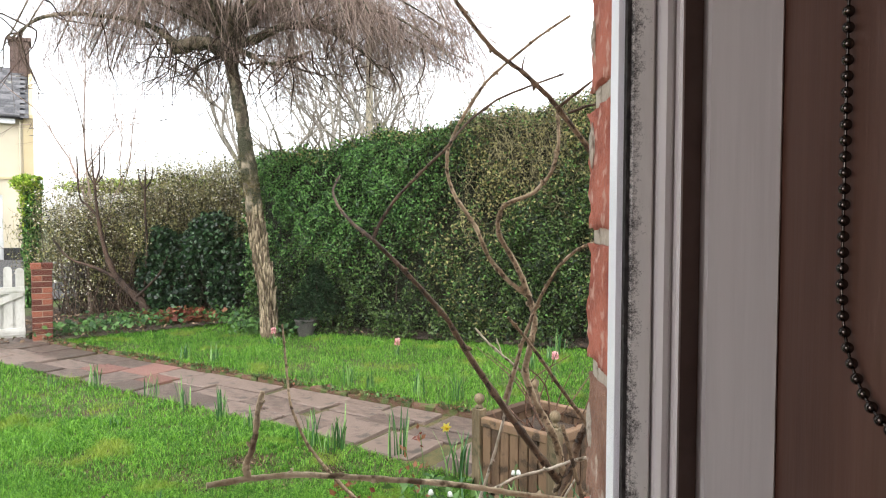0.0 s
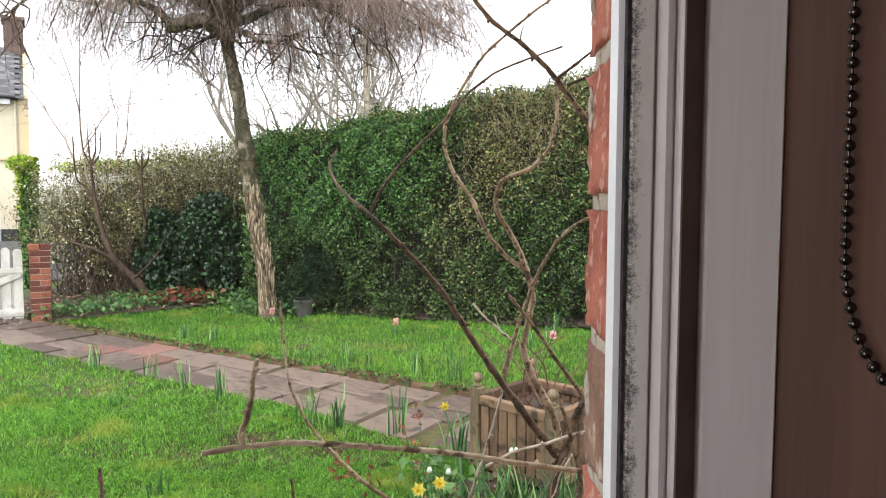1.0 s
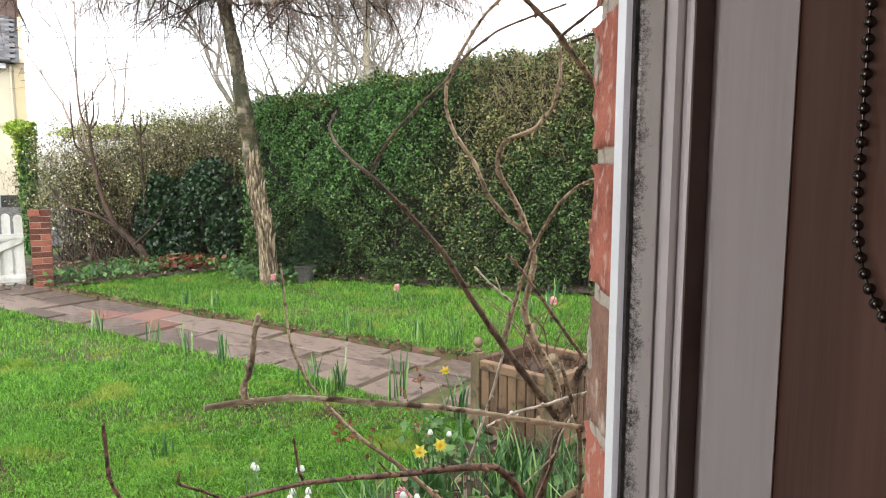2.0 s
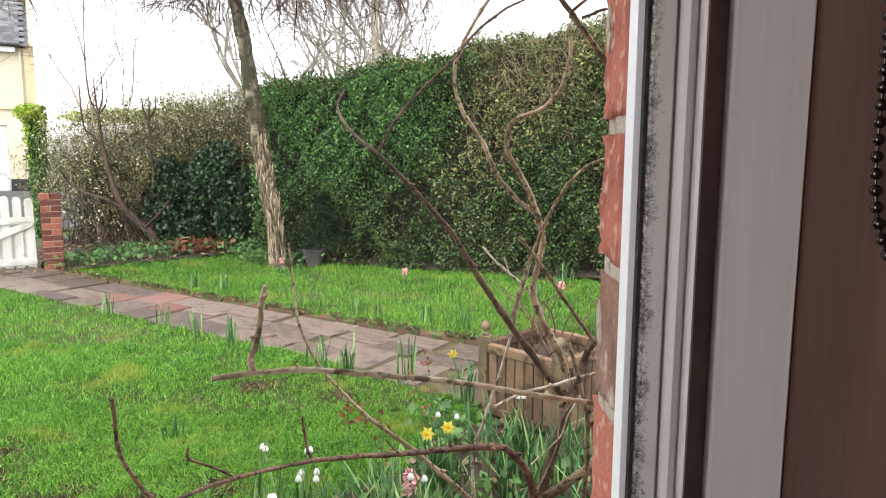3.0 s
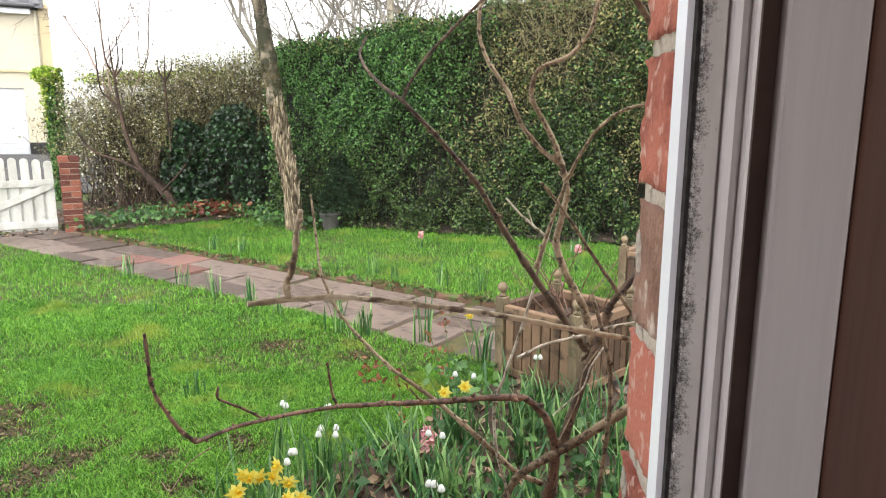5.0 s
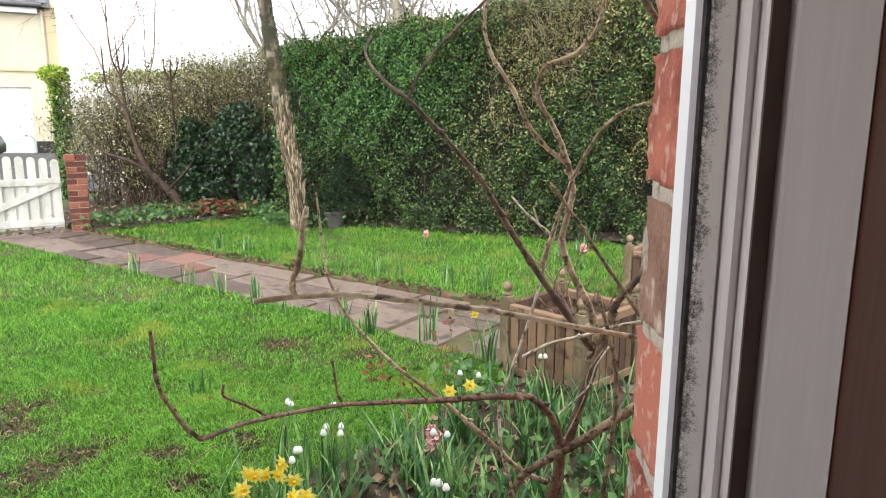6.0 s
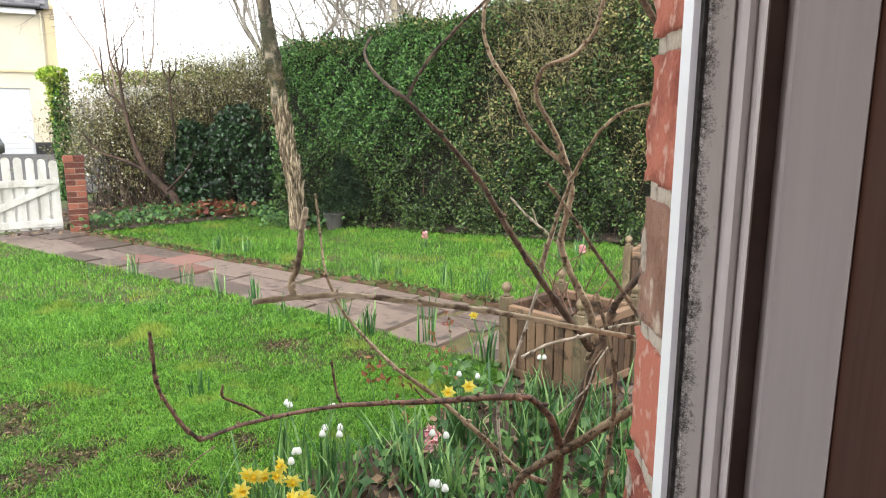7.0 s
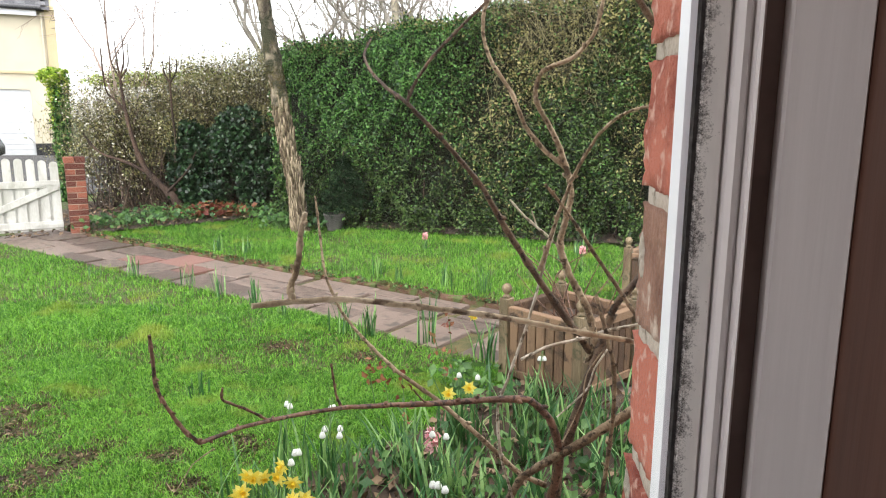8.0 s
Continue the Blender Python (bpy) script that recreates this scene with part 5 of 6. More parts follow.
branch("branch", 0.01485, 0.0117, [(0.249, 0.950, 1.057), (0.218, 0.950, 1.035), (0.163, 0.960, 0.990), (0.115, 0.970, 0.953), (0.069, 0.980, 0.915), (0.049, 1.000, 0.862)], "vine_bark", swell=0.1)
branch("stem", 0.01575, 0.01035, [(0.133, 0.980, 0.962), (0.157, 0.980, 1.055), (0.179, 0.990, 1.120), (0.192, 1.000, 1.157), (0.207, 1.000, 1.193), (0.250, 1.000, 1.245)], "vine_bark_dark", swell=0.1)
branch("stem", 0.00646, 0.005928, [(0.179, 0.930, 0.889), (0.188, 0.930, 0.962), (0.195, 0.930, 1.042), (0.193, 0.930, 1.111), (0.178, 0.940, 1.171), (0.164, 0.950, 1.214)], "vine_bark")
branch("branch", 0.0038, 0.007448, [(-0.010, 0.720, 1.765), (0.006, 0.720, 1.741), (0.028, 0.720, 1.710), (0.052, 0.730, 1.686), (0.084, 0.740, 1.665), (0.114, 0.750, 1.642), (0.133, 0.760, 1.621), (0.160, 0.770, 1.590), (0.195, 0.780, 1.546)], "vine_bark")
branch("twig", 0.00228, 0.0038, [(0.161, 0.720, 1.662), (0.140, 0.740, 1.644), (0.120, 0.750, 1.630)], "vine_bark")
branch("twig", 0.00266, 0.00342, [(0.175, 0.740, 1.638), (0.155, 0.750, 1.634), (0.134, 0.755, 1.627)], "vine_bark_dark")
branch("twig", 0.00114, 0.00266, [(0.083, 0.735, 1.687), (0.081, 0.735, 1.674), (0.086, 0.740, 1.663)], "vine_bark_dark")
branch("twig", 0.00228, 0.00304, [(0.117, 0.970, 1.018), (0.158, 0.970, 1.060), (0.169, 0.970, 1.095), (0.188, 0.970, 1.127)], "vine_bark_white")
branch("twig", 0.0019, 0.00228, [(0.124, 0.950, 0.986), (0.151, 0.950, 1.050), (0.157, 0.950, 1.094), (0.176, 0.950, 1.129)], "vine_bark_pale")
branch("twig", 0.0019, 0.00266, [(-0.633, 1.250, 0.732), (-0.615, 1.250, 0.710), (-0.575, 1.250, 0.771), (-0.527, 1.250, 0.809)], "vine_bark_pale", nodes=0.03)

branch("stem", 0.0306, 0.0216, [(0.13, 1.02, -0.05), (0.12, 1.02, 0.3), (0.10, 1.01, 0.6), (0.112, 1.0, 0.85)], "vine_bark_dark", swell=0.08)
branch("stem", 0.027, 0.018, [(0.20, 1.03, -0.05), (0.17, 1.02, 0.35), (0.12, 1.01, 0.7), (0.125, 0.985, 0.97)], "vine_bark_dark", swell=0.08)

# ---------------------------------------------------------------- path slabs and kerb
path = tagged(grid_sheet("path", np.arange(-6.0, 3.2, 0.2), np.linspace(0, 1, 6), lambda x, y: np.zeros_like(x), "moss", "mossy bed between the paving slabs of the garden path", "path"), kind="structure")
co = np.empty(len(path.data.vertices) * 3, np.float32)
path.data.vertices.foreach_get("co", co)
co = co.reshape(-1, 3)
lo, hi = near_edge(co[:, 0]) + 0.01, far_edge(co[:, 0]) + 0.01
co[:, 1] = lo + (hi - lo) * co[:, 1]
co[:, 2] = -0.038
path.data.vertices.foreach_set("co", co.ravel())
path.data.update()


def build_slabs():
    r = np.random.default_rng(17)
    along = Vector((0.849, -0.528, 0))
    across = Vector((0.528, 0.849, 0))
    start = Vector((-6.15, 0, 0))
    s = 0.0
    row = 0
    while s < 9.6:
        length = r.choice([0.30, 0.45, 0.45, 0.60])
        x0 = start.x + along.x * s
        base = Vector((x0, float(near_edge(x0)), 0))
        width = (far_edge(x0) - near_edge(x0)) * 0.849
        cuts = [0.0]
        while cuts[-1] < width - 0.18:
            cuts.append(min(width, cuts[-1] + r.choice([0.22, 0.30, 0.30, 0.45])))
        cuts[-1] = width
        for a, b in zip(cuts, cuts[1:]):
            shift = r.uniform(-0.09, 0.09)
            bm = bmesh.new()
            box(bm, (0.006, 0.006, -0.05), (length - 0.008, (b - a) - 0.008, 0.0), 0.006)
            for v in bm.verts:
                v.co += Vector((r.normal(0, 0.003), r.normal(0, 0.003), 0))
            red = -4.4 < x0 < -3.0 and r.random() < 0.45 or r.random() < 0.02
            ob = part("slab", bm, "slab_red" if red else "slab", path)
            m = Matrix.Translation(base + along * shift + across * a + Vector((0, 0, -0.012 + r.normal(0, 0.003)))) @ Matrix.Rotation(math.atan2(along.y, along.x) + r.normal(0, 0.008), 4, "Z")
            ob.matrix_basis = m @ Matrix.Rotation(r.normal(0, 0.006), 4, "X")
        s += length
        row += 1


build_slabs()


def build_kerb():
    kerb = tagged(new("kerb"), "low mossy brick kerb along the far edge of the path", "kerb", kind="structure")
    r = np.random.default_rng(19)
    x = -5.0
    while x < 3.0:
        bm = box(bmesh.new(), (0, 0, -0.06), (r.uniform(0.205, 0.235), 0.075, 0.016), 0.010)
        bmesh.ops.subdivide_edges(bm, edges=[e for e in bm.edges if e.calc_length() > 0.15], cuts=3, use_grid_fill=True)
        for v in bm.verts:
            v.co += Vector(r.normal(0, 0.005, 3))
        ob = part("kerb_brick", bm, "kerb", kerb)
        slope = math.atan2(far_edge(x + 0.2) - far_edge(x), 0.2)
        ob.matrix_basis = Matrix.Translation((x, far_edge(x) + 0.03, r.normal(-0.005, 0.008))) @ Matrix.Rotation(slope + r.normal(0, 0.03), 4, "Z")
        x += 0.222 * math.cos(slope)


build_kerb()
# moss and creeping leaves that spill from the turf over the kerb
rk = np.random.default_rng(20)
kx = rk.uniform(-5.0, 2.6, 9000)
clumps = np.sin(kx * 7.1) + np.sin(kx * 17.3 + 1) + rk.normal(0, 0.7, 9000)
kx = kx[clumps > 0.1]
kp = np.column_stack([kx, far_edge(kx) + 0.055 + rk.normal(0, 0.028, len(kx)), 0.018 + np.abs(rk.normal(0, 0.012, len(kx)))])
tagged(leaves("kerb_moss", kp, 0.026, ["moss", "weed_leaf", "red_leaf"], seed=22, aspect=0.8, weights=(6, 3, 1)), "moss and creeping weeds spilling over the kerb", "moss", kind="stuff")


# ---------------------------------------------------------------- wooden planter
def build_planter(at, turn, w=0.50, h=0.45):
    ob = holder("wooden_planter", (0, 0, 0), "square brown slatted wooden planter with turned ball finials", "planter", "wooden planters")
    for cx in (0, w):
        for cy in (0, w):
            post = boxed("post", (cx - 0.03, cy - 0.03, 0), (cx + 0.03, cy + 0.03, h + 0.04), "planter_post", ob, "", 0.004)
            fin = part("finial", lathe([(0.004, 0), (0.022, 0.0), (0.024, 0.010), (0.014, 0.018), (0.013, 0.024), (0.022, 0.032), (0.029, 0.046), (0.029, 0.058), (0.021, 0.074), (0.008, 0.082)], 14), "planter_post", post, "", True)
            fin.location = (cx, cy, h + 0.04)
    for side in range(4):
        m = Matrix.Translation((w / 2, w / 2, 0)) @ Matrix.Rotation(radians(90 * side), 4, "Z") @ Matrix.Translation((-w / 2, -w / 2, 0))
        boxed("rail", (0.031, -0.024, h - 0.05), (w - 0.031, 0.022, h - 0.002), "planter_wood", ob, "", 0.004, m)
        boxed("rail", (0.031, -0.020, 0.05), (w - 0.031, 0.018, 0.095), "planter_wood", ob, "", 0.004, m)
        n = 7
        step = (w - 0.064) / n
        for k in range(n):
            boxed("slat", (0.032 + k * step + 0.003, -0.012, 0.093), (0.032 + (k + 1) * step - 0.003, 0.006, h - 0.048), "planter_wood", ob, "", 0.003, m)
    boxed("soil_fill", (0.03, 0.03, 0.12), (w - 0.03, w - 0.03, h - 0.09), "soil", ob)
    ob.matrix_world = Matrix.Translation(at) @ Matrix.Rotation(turn, 4, "Z")
    return ob


planter = build_planter((0.185, 3.70, 0.0), radians(-44))
copy_thing(planter, Matrix.Translation((1.21, 5.30, 0.0)) @ Matrix.Rotation(radians(-30), 4, "Z"))
rose = holder("bare_shrub", (0.55, 3.70, 0.33), "leafless twiggy shrub growing in the wooden planter", "shrub")
rr = np.random.default_rng(23)
items = []
for k in range(13):
    p = np.array([0.54, 3.70, 0.32]) + rr.normal(0, 0.05, 3) * [1, 1, 0]
    e = p + np.array([rr.normal(0, 0.17), rr.normal(0, 0.17), rr.uniform(0.15, 0.55)])
    items.append((spline([p, (p + e) / 2 + rr.normal(0, 0.04, 3), e], 4), np.linspace(0.006, 0.002, 9)))
for ln, rad in items:
    keep(tubes("stem", [(ln, rad)], "vine_bark_red", sides=5), rose)


# ---------------------------------------------------------------- bulbs and flowers
def petal_ring(bm, centre, facing, n, r_in, r_out, width, cup=0.15, turn=0.0):
    q = Vector(facing).to_track_quat("Z", "Y").to_matrix().to_4x4()
    m = Matrix.Translation(centre) @ q
    for k in range(n):
        a = 2 * math.pi * k / n + turn
        d, t = Vector((math.cos(a), math.sin(a), 0)), Vector((-math.sin(a), math.cos(a), 0))
        up = Vector((0, 0, 1))
        pts = [d * r_in - t * width * 0.3, d * (r_in + r_out) / 2 - t * width * 0.5 + up * cup * r_out * 0.4, d * r_out + up * cup * r_out, d * (r_in + r_out) / 2 + t * width * 0.5 + up * cup * r_out * 0.4, d * r_in + t * width * 0.3]
        bm.faces.new([bm.verts.new(m @ p) for p in pts])


def trumpet(bm, centre, facing, r0, r1, length, sides=10):
    q = Vector(facing).to_track_quat("Z", "Y").to_matrix().to_4x4()
    m = Matrix.Translation(centre) @ q
    rings = [[bm.verts.new(m @ Vector((rad * math.cos(2 * math.pi * i / sides), rad * math.sin(2 * math.pi * i / sides), z))) for i in range(sides)] for rad, z in ((r0, 0), (r0 * 1.02, length * 0.7), (r1, length))]
    for a, b in zip(rings, rings[1:]):
        for i in range(sides):
            bm.faces.new((a[i], a[(i + 1) % sides], b[(i + 1) % sides], b[i]))
    bm.faces.new(rings[0])


def strap_leaves(at, n, height, width, seed, parent, spread=0.05, lean=0.45, mat="leaf_bulb"):
    r = np.random.default_rng(seed)
    roots = np.array(at) + np.column_stack([r.normal(0, spread, n), r.normal(0, spread, n), np.full(n, -0.01)])
    vs, fs, base = [], [], 0
    for p in roots:
        a = r.uniform(0, 2 * math.pi)
        out = np.array([math.cos(a), math.sin(a), 0])
        side = np.array([-math.sin(a), math.cos(a), 0])
        h = height * r.uniform(0.65, 1.15)
        ln = lean * r.uniform(0.1, 1.0)
        droop = r.uniform(0, 0.5) ** 2
        for i, t in enumerate(np.linspace(0, 1, 6)):
            c = p + np.array([0, 0, 1]) * h * (t - droop * t ** 3) + out * h * ln * t ** 1.8
            w = width * (1 - 0.12 * t if t < 0.75 else (1 - t) / 0.25 * 0.9 + 0.06) / 2
            vs += [c - side * w, c + out * -0.15 * w, c + side * w]
            if i:
                k = base + i * 3
                fs += [(k - 3, k - 2, k + 1, k), (k - 2, k - 1, k + 2, k + 1)]
        base += 18
    ob = from_arrays("leaf_clump", vs, fs, mat, None, "", True)
    return keep(tagged(ob, kind="stuff"), parent)


def daffodil(at, heads, seed, n=22, height=0.28, label="clump of daffodils with strap leaves and yellow flowers"):
    ob = holder("daffodil", (at[0], at[1], 0), label, "flower", "daffodils")
    strap_leaves((at[0], at[1], 0), n, height, 0.014, seed, ob)
    r = np.random.default_rng(seed)
    for x, y, z in heads:
        base = (at[0] + r.normal(0, 0.02), at[1] + r.normal(0, 0.02), 0)
        facing = Vector((r.normal(-0.1, 0.6), -1.0 + r.normal(0, 0.4), r.normal(-0.05, 0.25))).normalized()
        neck = Vector((x, y, z)) - facing * 0.02
        keep(tubes("stalk", [(spline([base, ((base[0] + x) / 2, (base[1] + y) / 2, z * 0.6), tuple(neck)], 4), np.full(9, 0.003))], "stem_green", sides=5), ob)
        bm = bmesh.new()
        petal_ring(bm, (x, y, z), facing, 6, 0.004, 0.036, 0.017, 0.05)
        petal_ring(bm, Vector((x, y, z)) + facing * 0.004, facing, 6, 0.004, 0.027, 0.014, 0.30, 0.5)
        flower = keep(part("flower", bm, "daffodil"), ob)
        bm = bmesh.new()
        trumpet(bm, (x, y, z), facing, 0.006, 0.010, 0.019)
        cup = part("trumpet", bm, "daffodil_cup")
        cup.parent = flower
    return ob


def snowflake(at, heads, seed, n=14, height=0.30):
    ob = holder("summer_snowflake", (at[0], at[1], 0), "white nodding snowflake flowers above strap leaves", "flower", "snowflakes")
    strap_leaves((at[0], at[1], 0), n, height, 0.011, seed, ob)
    r = np.random.default_rng(seed)
    for x, y, z in heads:
        base = (at[0] + r.normal(0, 0.03), at[1] + r.normal(0, 0.03), 0)
        top = (x + r.normal(0, 0.01), y, z + 0.035)
        keep(tubes("stalk", [(spline([base, ((base[0] + x) / 2, (base[1] + y) / 2, z * 0.65), top, (x, y, z + 0.012)], 4), np.linspace(0.0026, 0.0012, 13))], "stem_green", sides=5), ob)
        bm = lathe([(0.002, 0.013), (0.007, 0.010), (0.0115, 0.0), (0.013, -0.008), (0.011, -0.010), (0.004, 0.004)], 9)
        bmesh.ops.translate(bm, verts=bm.verts, vec=(x, y, z))
        keep(part("bell", bm, "petal_white", None, "", True), ob)
    return ob


def hyacinth(at, z, seed, tall=0.07):
    ob = holder("pink_hyacinth", (at[0], at[1], 0), "pale pink hyacinth standing in the grass", "flower", "hyacinths")
    strap_leaves((at[0], at[1], 0), 7, 0.13, 0.02, seed, ob, 0.015, 0.7)
    keep(tubes("stalk", [(np.array([(at[0], at[1], 0), (at[0], at[1], z)]), np.array([0.006, 0.005]))], "stem_green", sides=6), ob)
    r = np.random.default_rng(seed)
    pts = []
    for k in range(90):
        a, q = r.uniform(0, 2 * math.pi), r.random()
        pts.append((at[0] + 0.028 * math.cos(a) * (1 - 0.3 * q), at[1] + 0.028 * math.sin(a) * (1 - 0.3 * q), z - tall * 0.5 + tall * q))
    keep(tagged(leaves("florets", pts, 0.028, "petal_pink", seed=seed, aspect=0.6), kind="stuff"), ob)


def bulb_tuft(at, seed, n=11, height=0.24, mat="leaf_bulb", width=0.011):
    ob = holder("bulb_tuft", (at[0], at[1], 0), "tuft of upright daffodil leaves without flowers in the grass", "plant", "leaf tufts")
    strap_leaves((at[0], at[1], 0), n, height, width, seed, ob, 0.03, 0.3, mat)


# tufts in both lawns
for k, (x, y, h) in enumerate(((-2.12, 5.45, .27), (-3.20, 6.19, .25), (-2.56, 5.87, .22), (-3.56, 6.16, .14), (-1.72, 5.16, .24), (-0.93, 4.59, .27), (-0.71, 4.51, .29), (-0.31, 4.37, .34), (-0.76, 4.45, .2),
                               (-1.43, 4.9, .2), (-0.90, 6.31, .2), (-0.67, 6.10, .2), (-0.25, 5.90, .24), (0.08, 5.75, .26), (-1.29, 6.59, .16), (-2.83, 7.42, .22), (-2.5, 7.33, .2), (1.15, 7.39, .2), (0.9, 7.0, .22),
                               (1.3, 7.8, .3), (-2.45, 5.0, .08), (-1.5, 3.45, .14))):
    bulb_tuft((x, y), 100 + k, 9 if h < .2 else 13, h)
hyacinth((-0.55, 7.75), 0.15, 5)
hyacinth((-2.12, 8.37), 0.17, 6)
hyacinth((1.05, 6.5), 0.24, 7)
hyacinth((-0.165, 2.57), 0.19, 8, 0.09)

# daffodils below the window
daffodil((-0.66, 2.03), [(-0.727, 2.0, .33), (-0.69, 2.03, .308), (-0.75, 1.97, .28), (-0.70, 1.98, .335), (-0.626, 2.04, .345), (-0.575, 1.97, .265), (-0.581, 2.0, .31), (-0.536, 1.97, .27), (-0.713, 1.96, .25), (-0.636, 2.03, .31), (-0.735, 1.95, .30)], 51, 34, 0.32)
daffodil((-0.07, 2.85), [(-0.105, 2.78, .30), (-0.018, 2.85, .30)], 52, 20, 0.27)
daffodil((0.06, 3.98), [(0.003, 3.94, .31)], 53, 14, 0.26)
snowflake((-0.74, 2.55), [(-0.76, 2.59, .32), (-0.745, 2.58, .315)], 61)
snowflake((-0.55, 2.50), [(-0.563, 2.565, .32), (-0.575, 2.56, .318)], 62)
snowflake((-0.50, 2.38), [(-0.50, 2.377, .32), (-0.555, 2.36, .325), (-0.56, 2.34, .31), (-0.50, 2.36, .30)], 63)
snowflake((-0.60, 2.18), [(-0.618, 2.171, .325), (-0.605, 2.165, .33), (-0.617, 2.111, .32)], 64)
snowflake((0.33, 3.15), [(0.324, 3.188, .32), (0.345, 3.185, .322)], 65)
snowflake((-0.08, 2.02), [(-0.112, 1.989, .32), (-0.09, 1.98, .31), (-0.13, 2.0, .315)], 66)
snowflake((-0.05, 2.95), [(-0.064, 2.92, .33), (0.02, 2.95, .31)], 67)
snowflake((-0.12, 2.36), [(-0.15, 2.325, .33), (-0.10, 2.33, .32)], 68)
r5 = np.random.default_rng(29)
for k in range(78):
    for _ in range(40):
        x, y = r5.uniform(-0.85, 1.2), r5.uniform(1.75, 3.7)
        if near_bed(np.array(x), np.array(y)) and x > -1.0 and not (0.1 < x < 1.0 and 3.2 < y < 4.2):
            break
    ob = holder("bulb_clump", (x, y, 0), "clump of dark green strap leaves in the bed", "plant", "leaf clumps in the bed")
    strap_leaves((x, y, 0), int(r5.integers(10, 22)), r5.uniform(0.18, 0.36), r5.uniform(0.008, 0.015), 300 + k, ob, 0.05, 0.6)

# low leafy weeds
def weeds(name, label, places, size, mat, seed, n=60, rise=0.1, spread=0.12):
    r = np.random.default_rng(seed)
    for k, (x, y) in enumerate(places):
        ob = holder(name, (x, y, 0), label, "plant", name + "s")
        pts = np.column_stack([x + r.normal(0, spread, n), y + r.normal(0, spread, n), 0.01 + np.abs(r.normal(rise, rise * 0.5, n))])
        pts[:, 2] += ground_z(pts[:, 0], pts[:, 1])
        stems = [(np.array([(x + r.normal(0, spread * .3), y + r.normal(0, spread * .3), -0.01), p]), np.array([0.0025, 0.0015])) for p in pts[::4]]
        keep(tagged(leaves("foliage", pts, size, mat, seed=seed + k, aspect=0.7, normals=np.tile([0, -0.3, 1], (n, 1))), kind="stuff"), ob)
        keep(tagged(tubes("stalks", stems, "stem_green", sides=3), kind="stuff"), ob)


weeds("leafy_weed", "low bright green leafy plant in the border", [(-5.0, 8.85), (-4.75, 9.0), (-4.5, 9.2), (-4.3, 9.6), (-4.6, 9.7), (-4.05, 9.8), (-3.75, 10.35), (-3.4, 10.3), (-3.0, 10.2), (-2.75, 9.7), (-2.55, 9.3), (-2.15, 9.15), (-2.0, 9.25), (-4.9, 9.3), (-3.2, 10.0), (-2.45, 9.6), (-2.65, 9.15), (-4.75, 9.9), (-4.1, 10.1)], 0.07, "weed_leaf", 401, 75, 0.11, 0.17)
weeds("leafy_weed", "low bright green leafy plant in the border", [(-0.05, 3.55), (0.05, 3.3), (0.35, 3.0), (0.2, 2.7), (0.45, 2.5), (0.1, 2.3), (0.5, 2.2), (-0.3, 2.6), (0.3, 2.0), (0.62, 2.9)], 0.055, "weed_leaf", 431, 60, 0.07, 0.1)
weeds("red_leaved_plant", "clump of reddish bergenia-like leaves in the border", [(-3.95, 10.0), (-3.8, 10.15), (-4.15, 9.95), (-3.6, 10.3)], 0.10, "red_leaf", 451, 70, 0.10, 0.14)


def young_rose(points, seed):
    """A thin upright rose shoot with a few bronze leaves towards its top."""
    ob = holder("young_rose", (points[0][0], points[0][1], 0), "thin young rose shoot with bronze-red leaves", "plant", "young roses")
    r = np.random.default_rng(seed)
    ln = spline(points, 6)
    keep(tubes("stem", [(ln, np.linspace(0.0035, 0.0018, len(ln)))], "stem_green", sides=5), ob)
    at = ln[r.integers(len(ln) // 3, len(ln), 16)] + r.normal(0, 0.022, (16, 3))
    keep(tagged(leaves("foliage", at, 0.036, "red_leaf", seed=seed, aspect=0.6), kind="stuff"), ob)


young_rose([(-0.10, 3.3, 0.0), (-0.105, 3.3, 0.25), (-0.125, 3.3, 0.49)], 461)
young_rose([(-0.12, 3.35, 0.0), (-0.16, 3.34, 0.22), (-0.20, 3.3, 0.40)], 462)
young_rose([(-0.43, 3.3, 0.0), (-0.45, 3.3, 0.14), (-0.47, 3.3, 0.22)], 463)
young_rose([(-0.50, 3.3, 0.0), (-0.53, 3.3, 0.18), (-0.57, 3.3, 0.30)], 464)
young_rose([(-0.30, 2.7, 0.0), (-0.29, 2.7, 0.25), (-0.30, 2.7, 0.42)], 465)
rl = np.random.default_rng(33)
lp = np.column_stack([rl.uniform(-6.2, 3.0, 5200), rl.uniform(7.6, 12, 5200), np.full(5200, 0.045)])
lp = lp[(lp[:, 1] > bed_line(lp[:, 0])) & ((lp[:, 0] < -1.6) | (rl.random(len(lp)) < 0.25))]
lp2 = np.column_stack([rl.uniform(-1.0, 1.6, 1600), rl.uniform(1.3, 3.8, 1600), np.full(1600, 0.04)])
lp2 = lp2[near_bed(lp2[:, 0], lp2[:, 1])]
lp = np.vstack([lp, lp2])
lp[:, 2] += ground_z(lp[:, 0], lp[:, 1])
tagged(leaves("leaf_litter", lp, 0.06, "litter", seed=35, normals=np.tile([0, 0, 1.5], (len(lp), 1))), "dry brown fallen leaves and twigs on the soil", "leaf litter", kind="stuff")

# ---------------------------------------------------------------- grass
rg = np.random.default_rng(37)


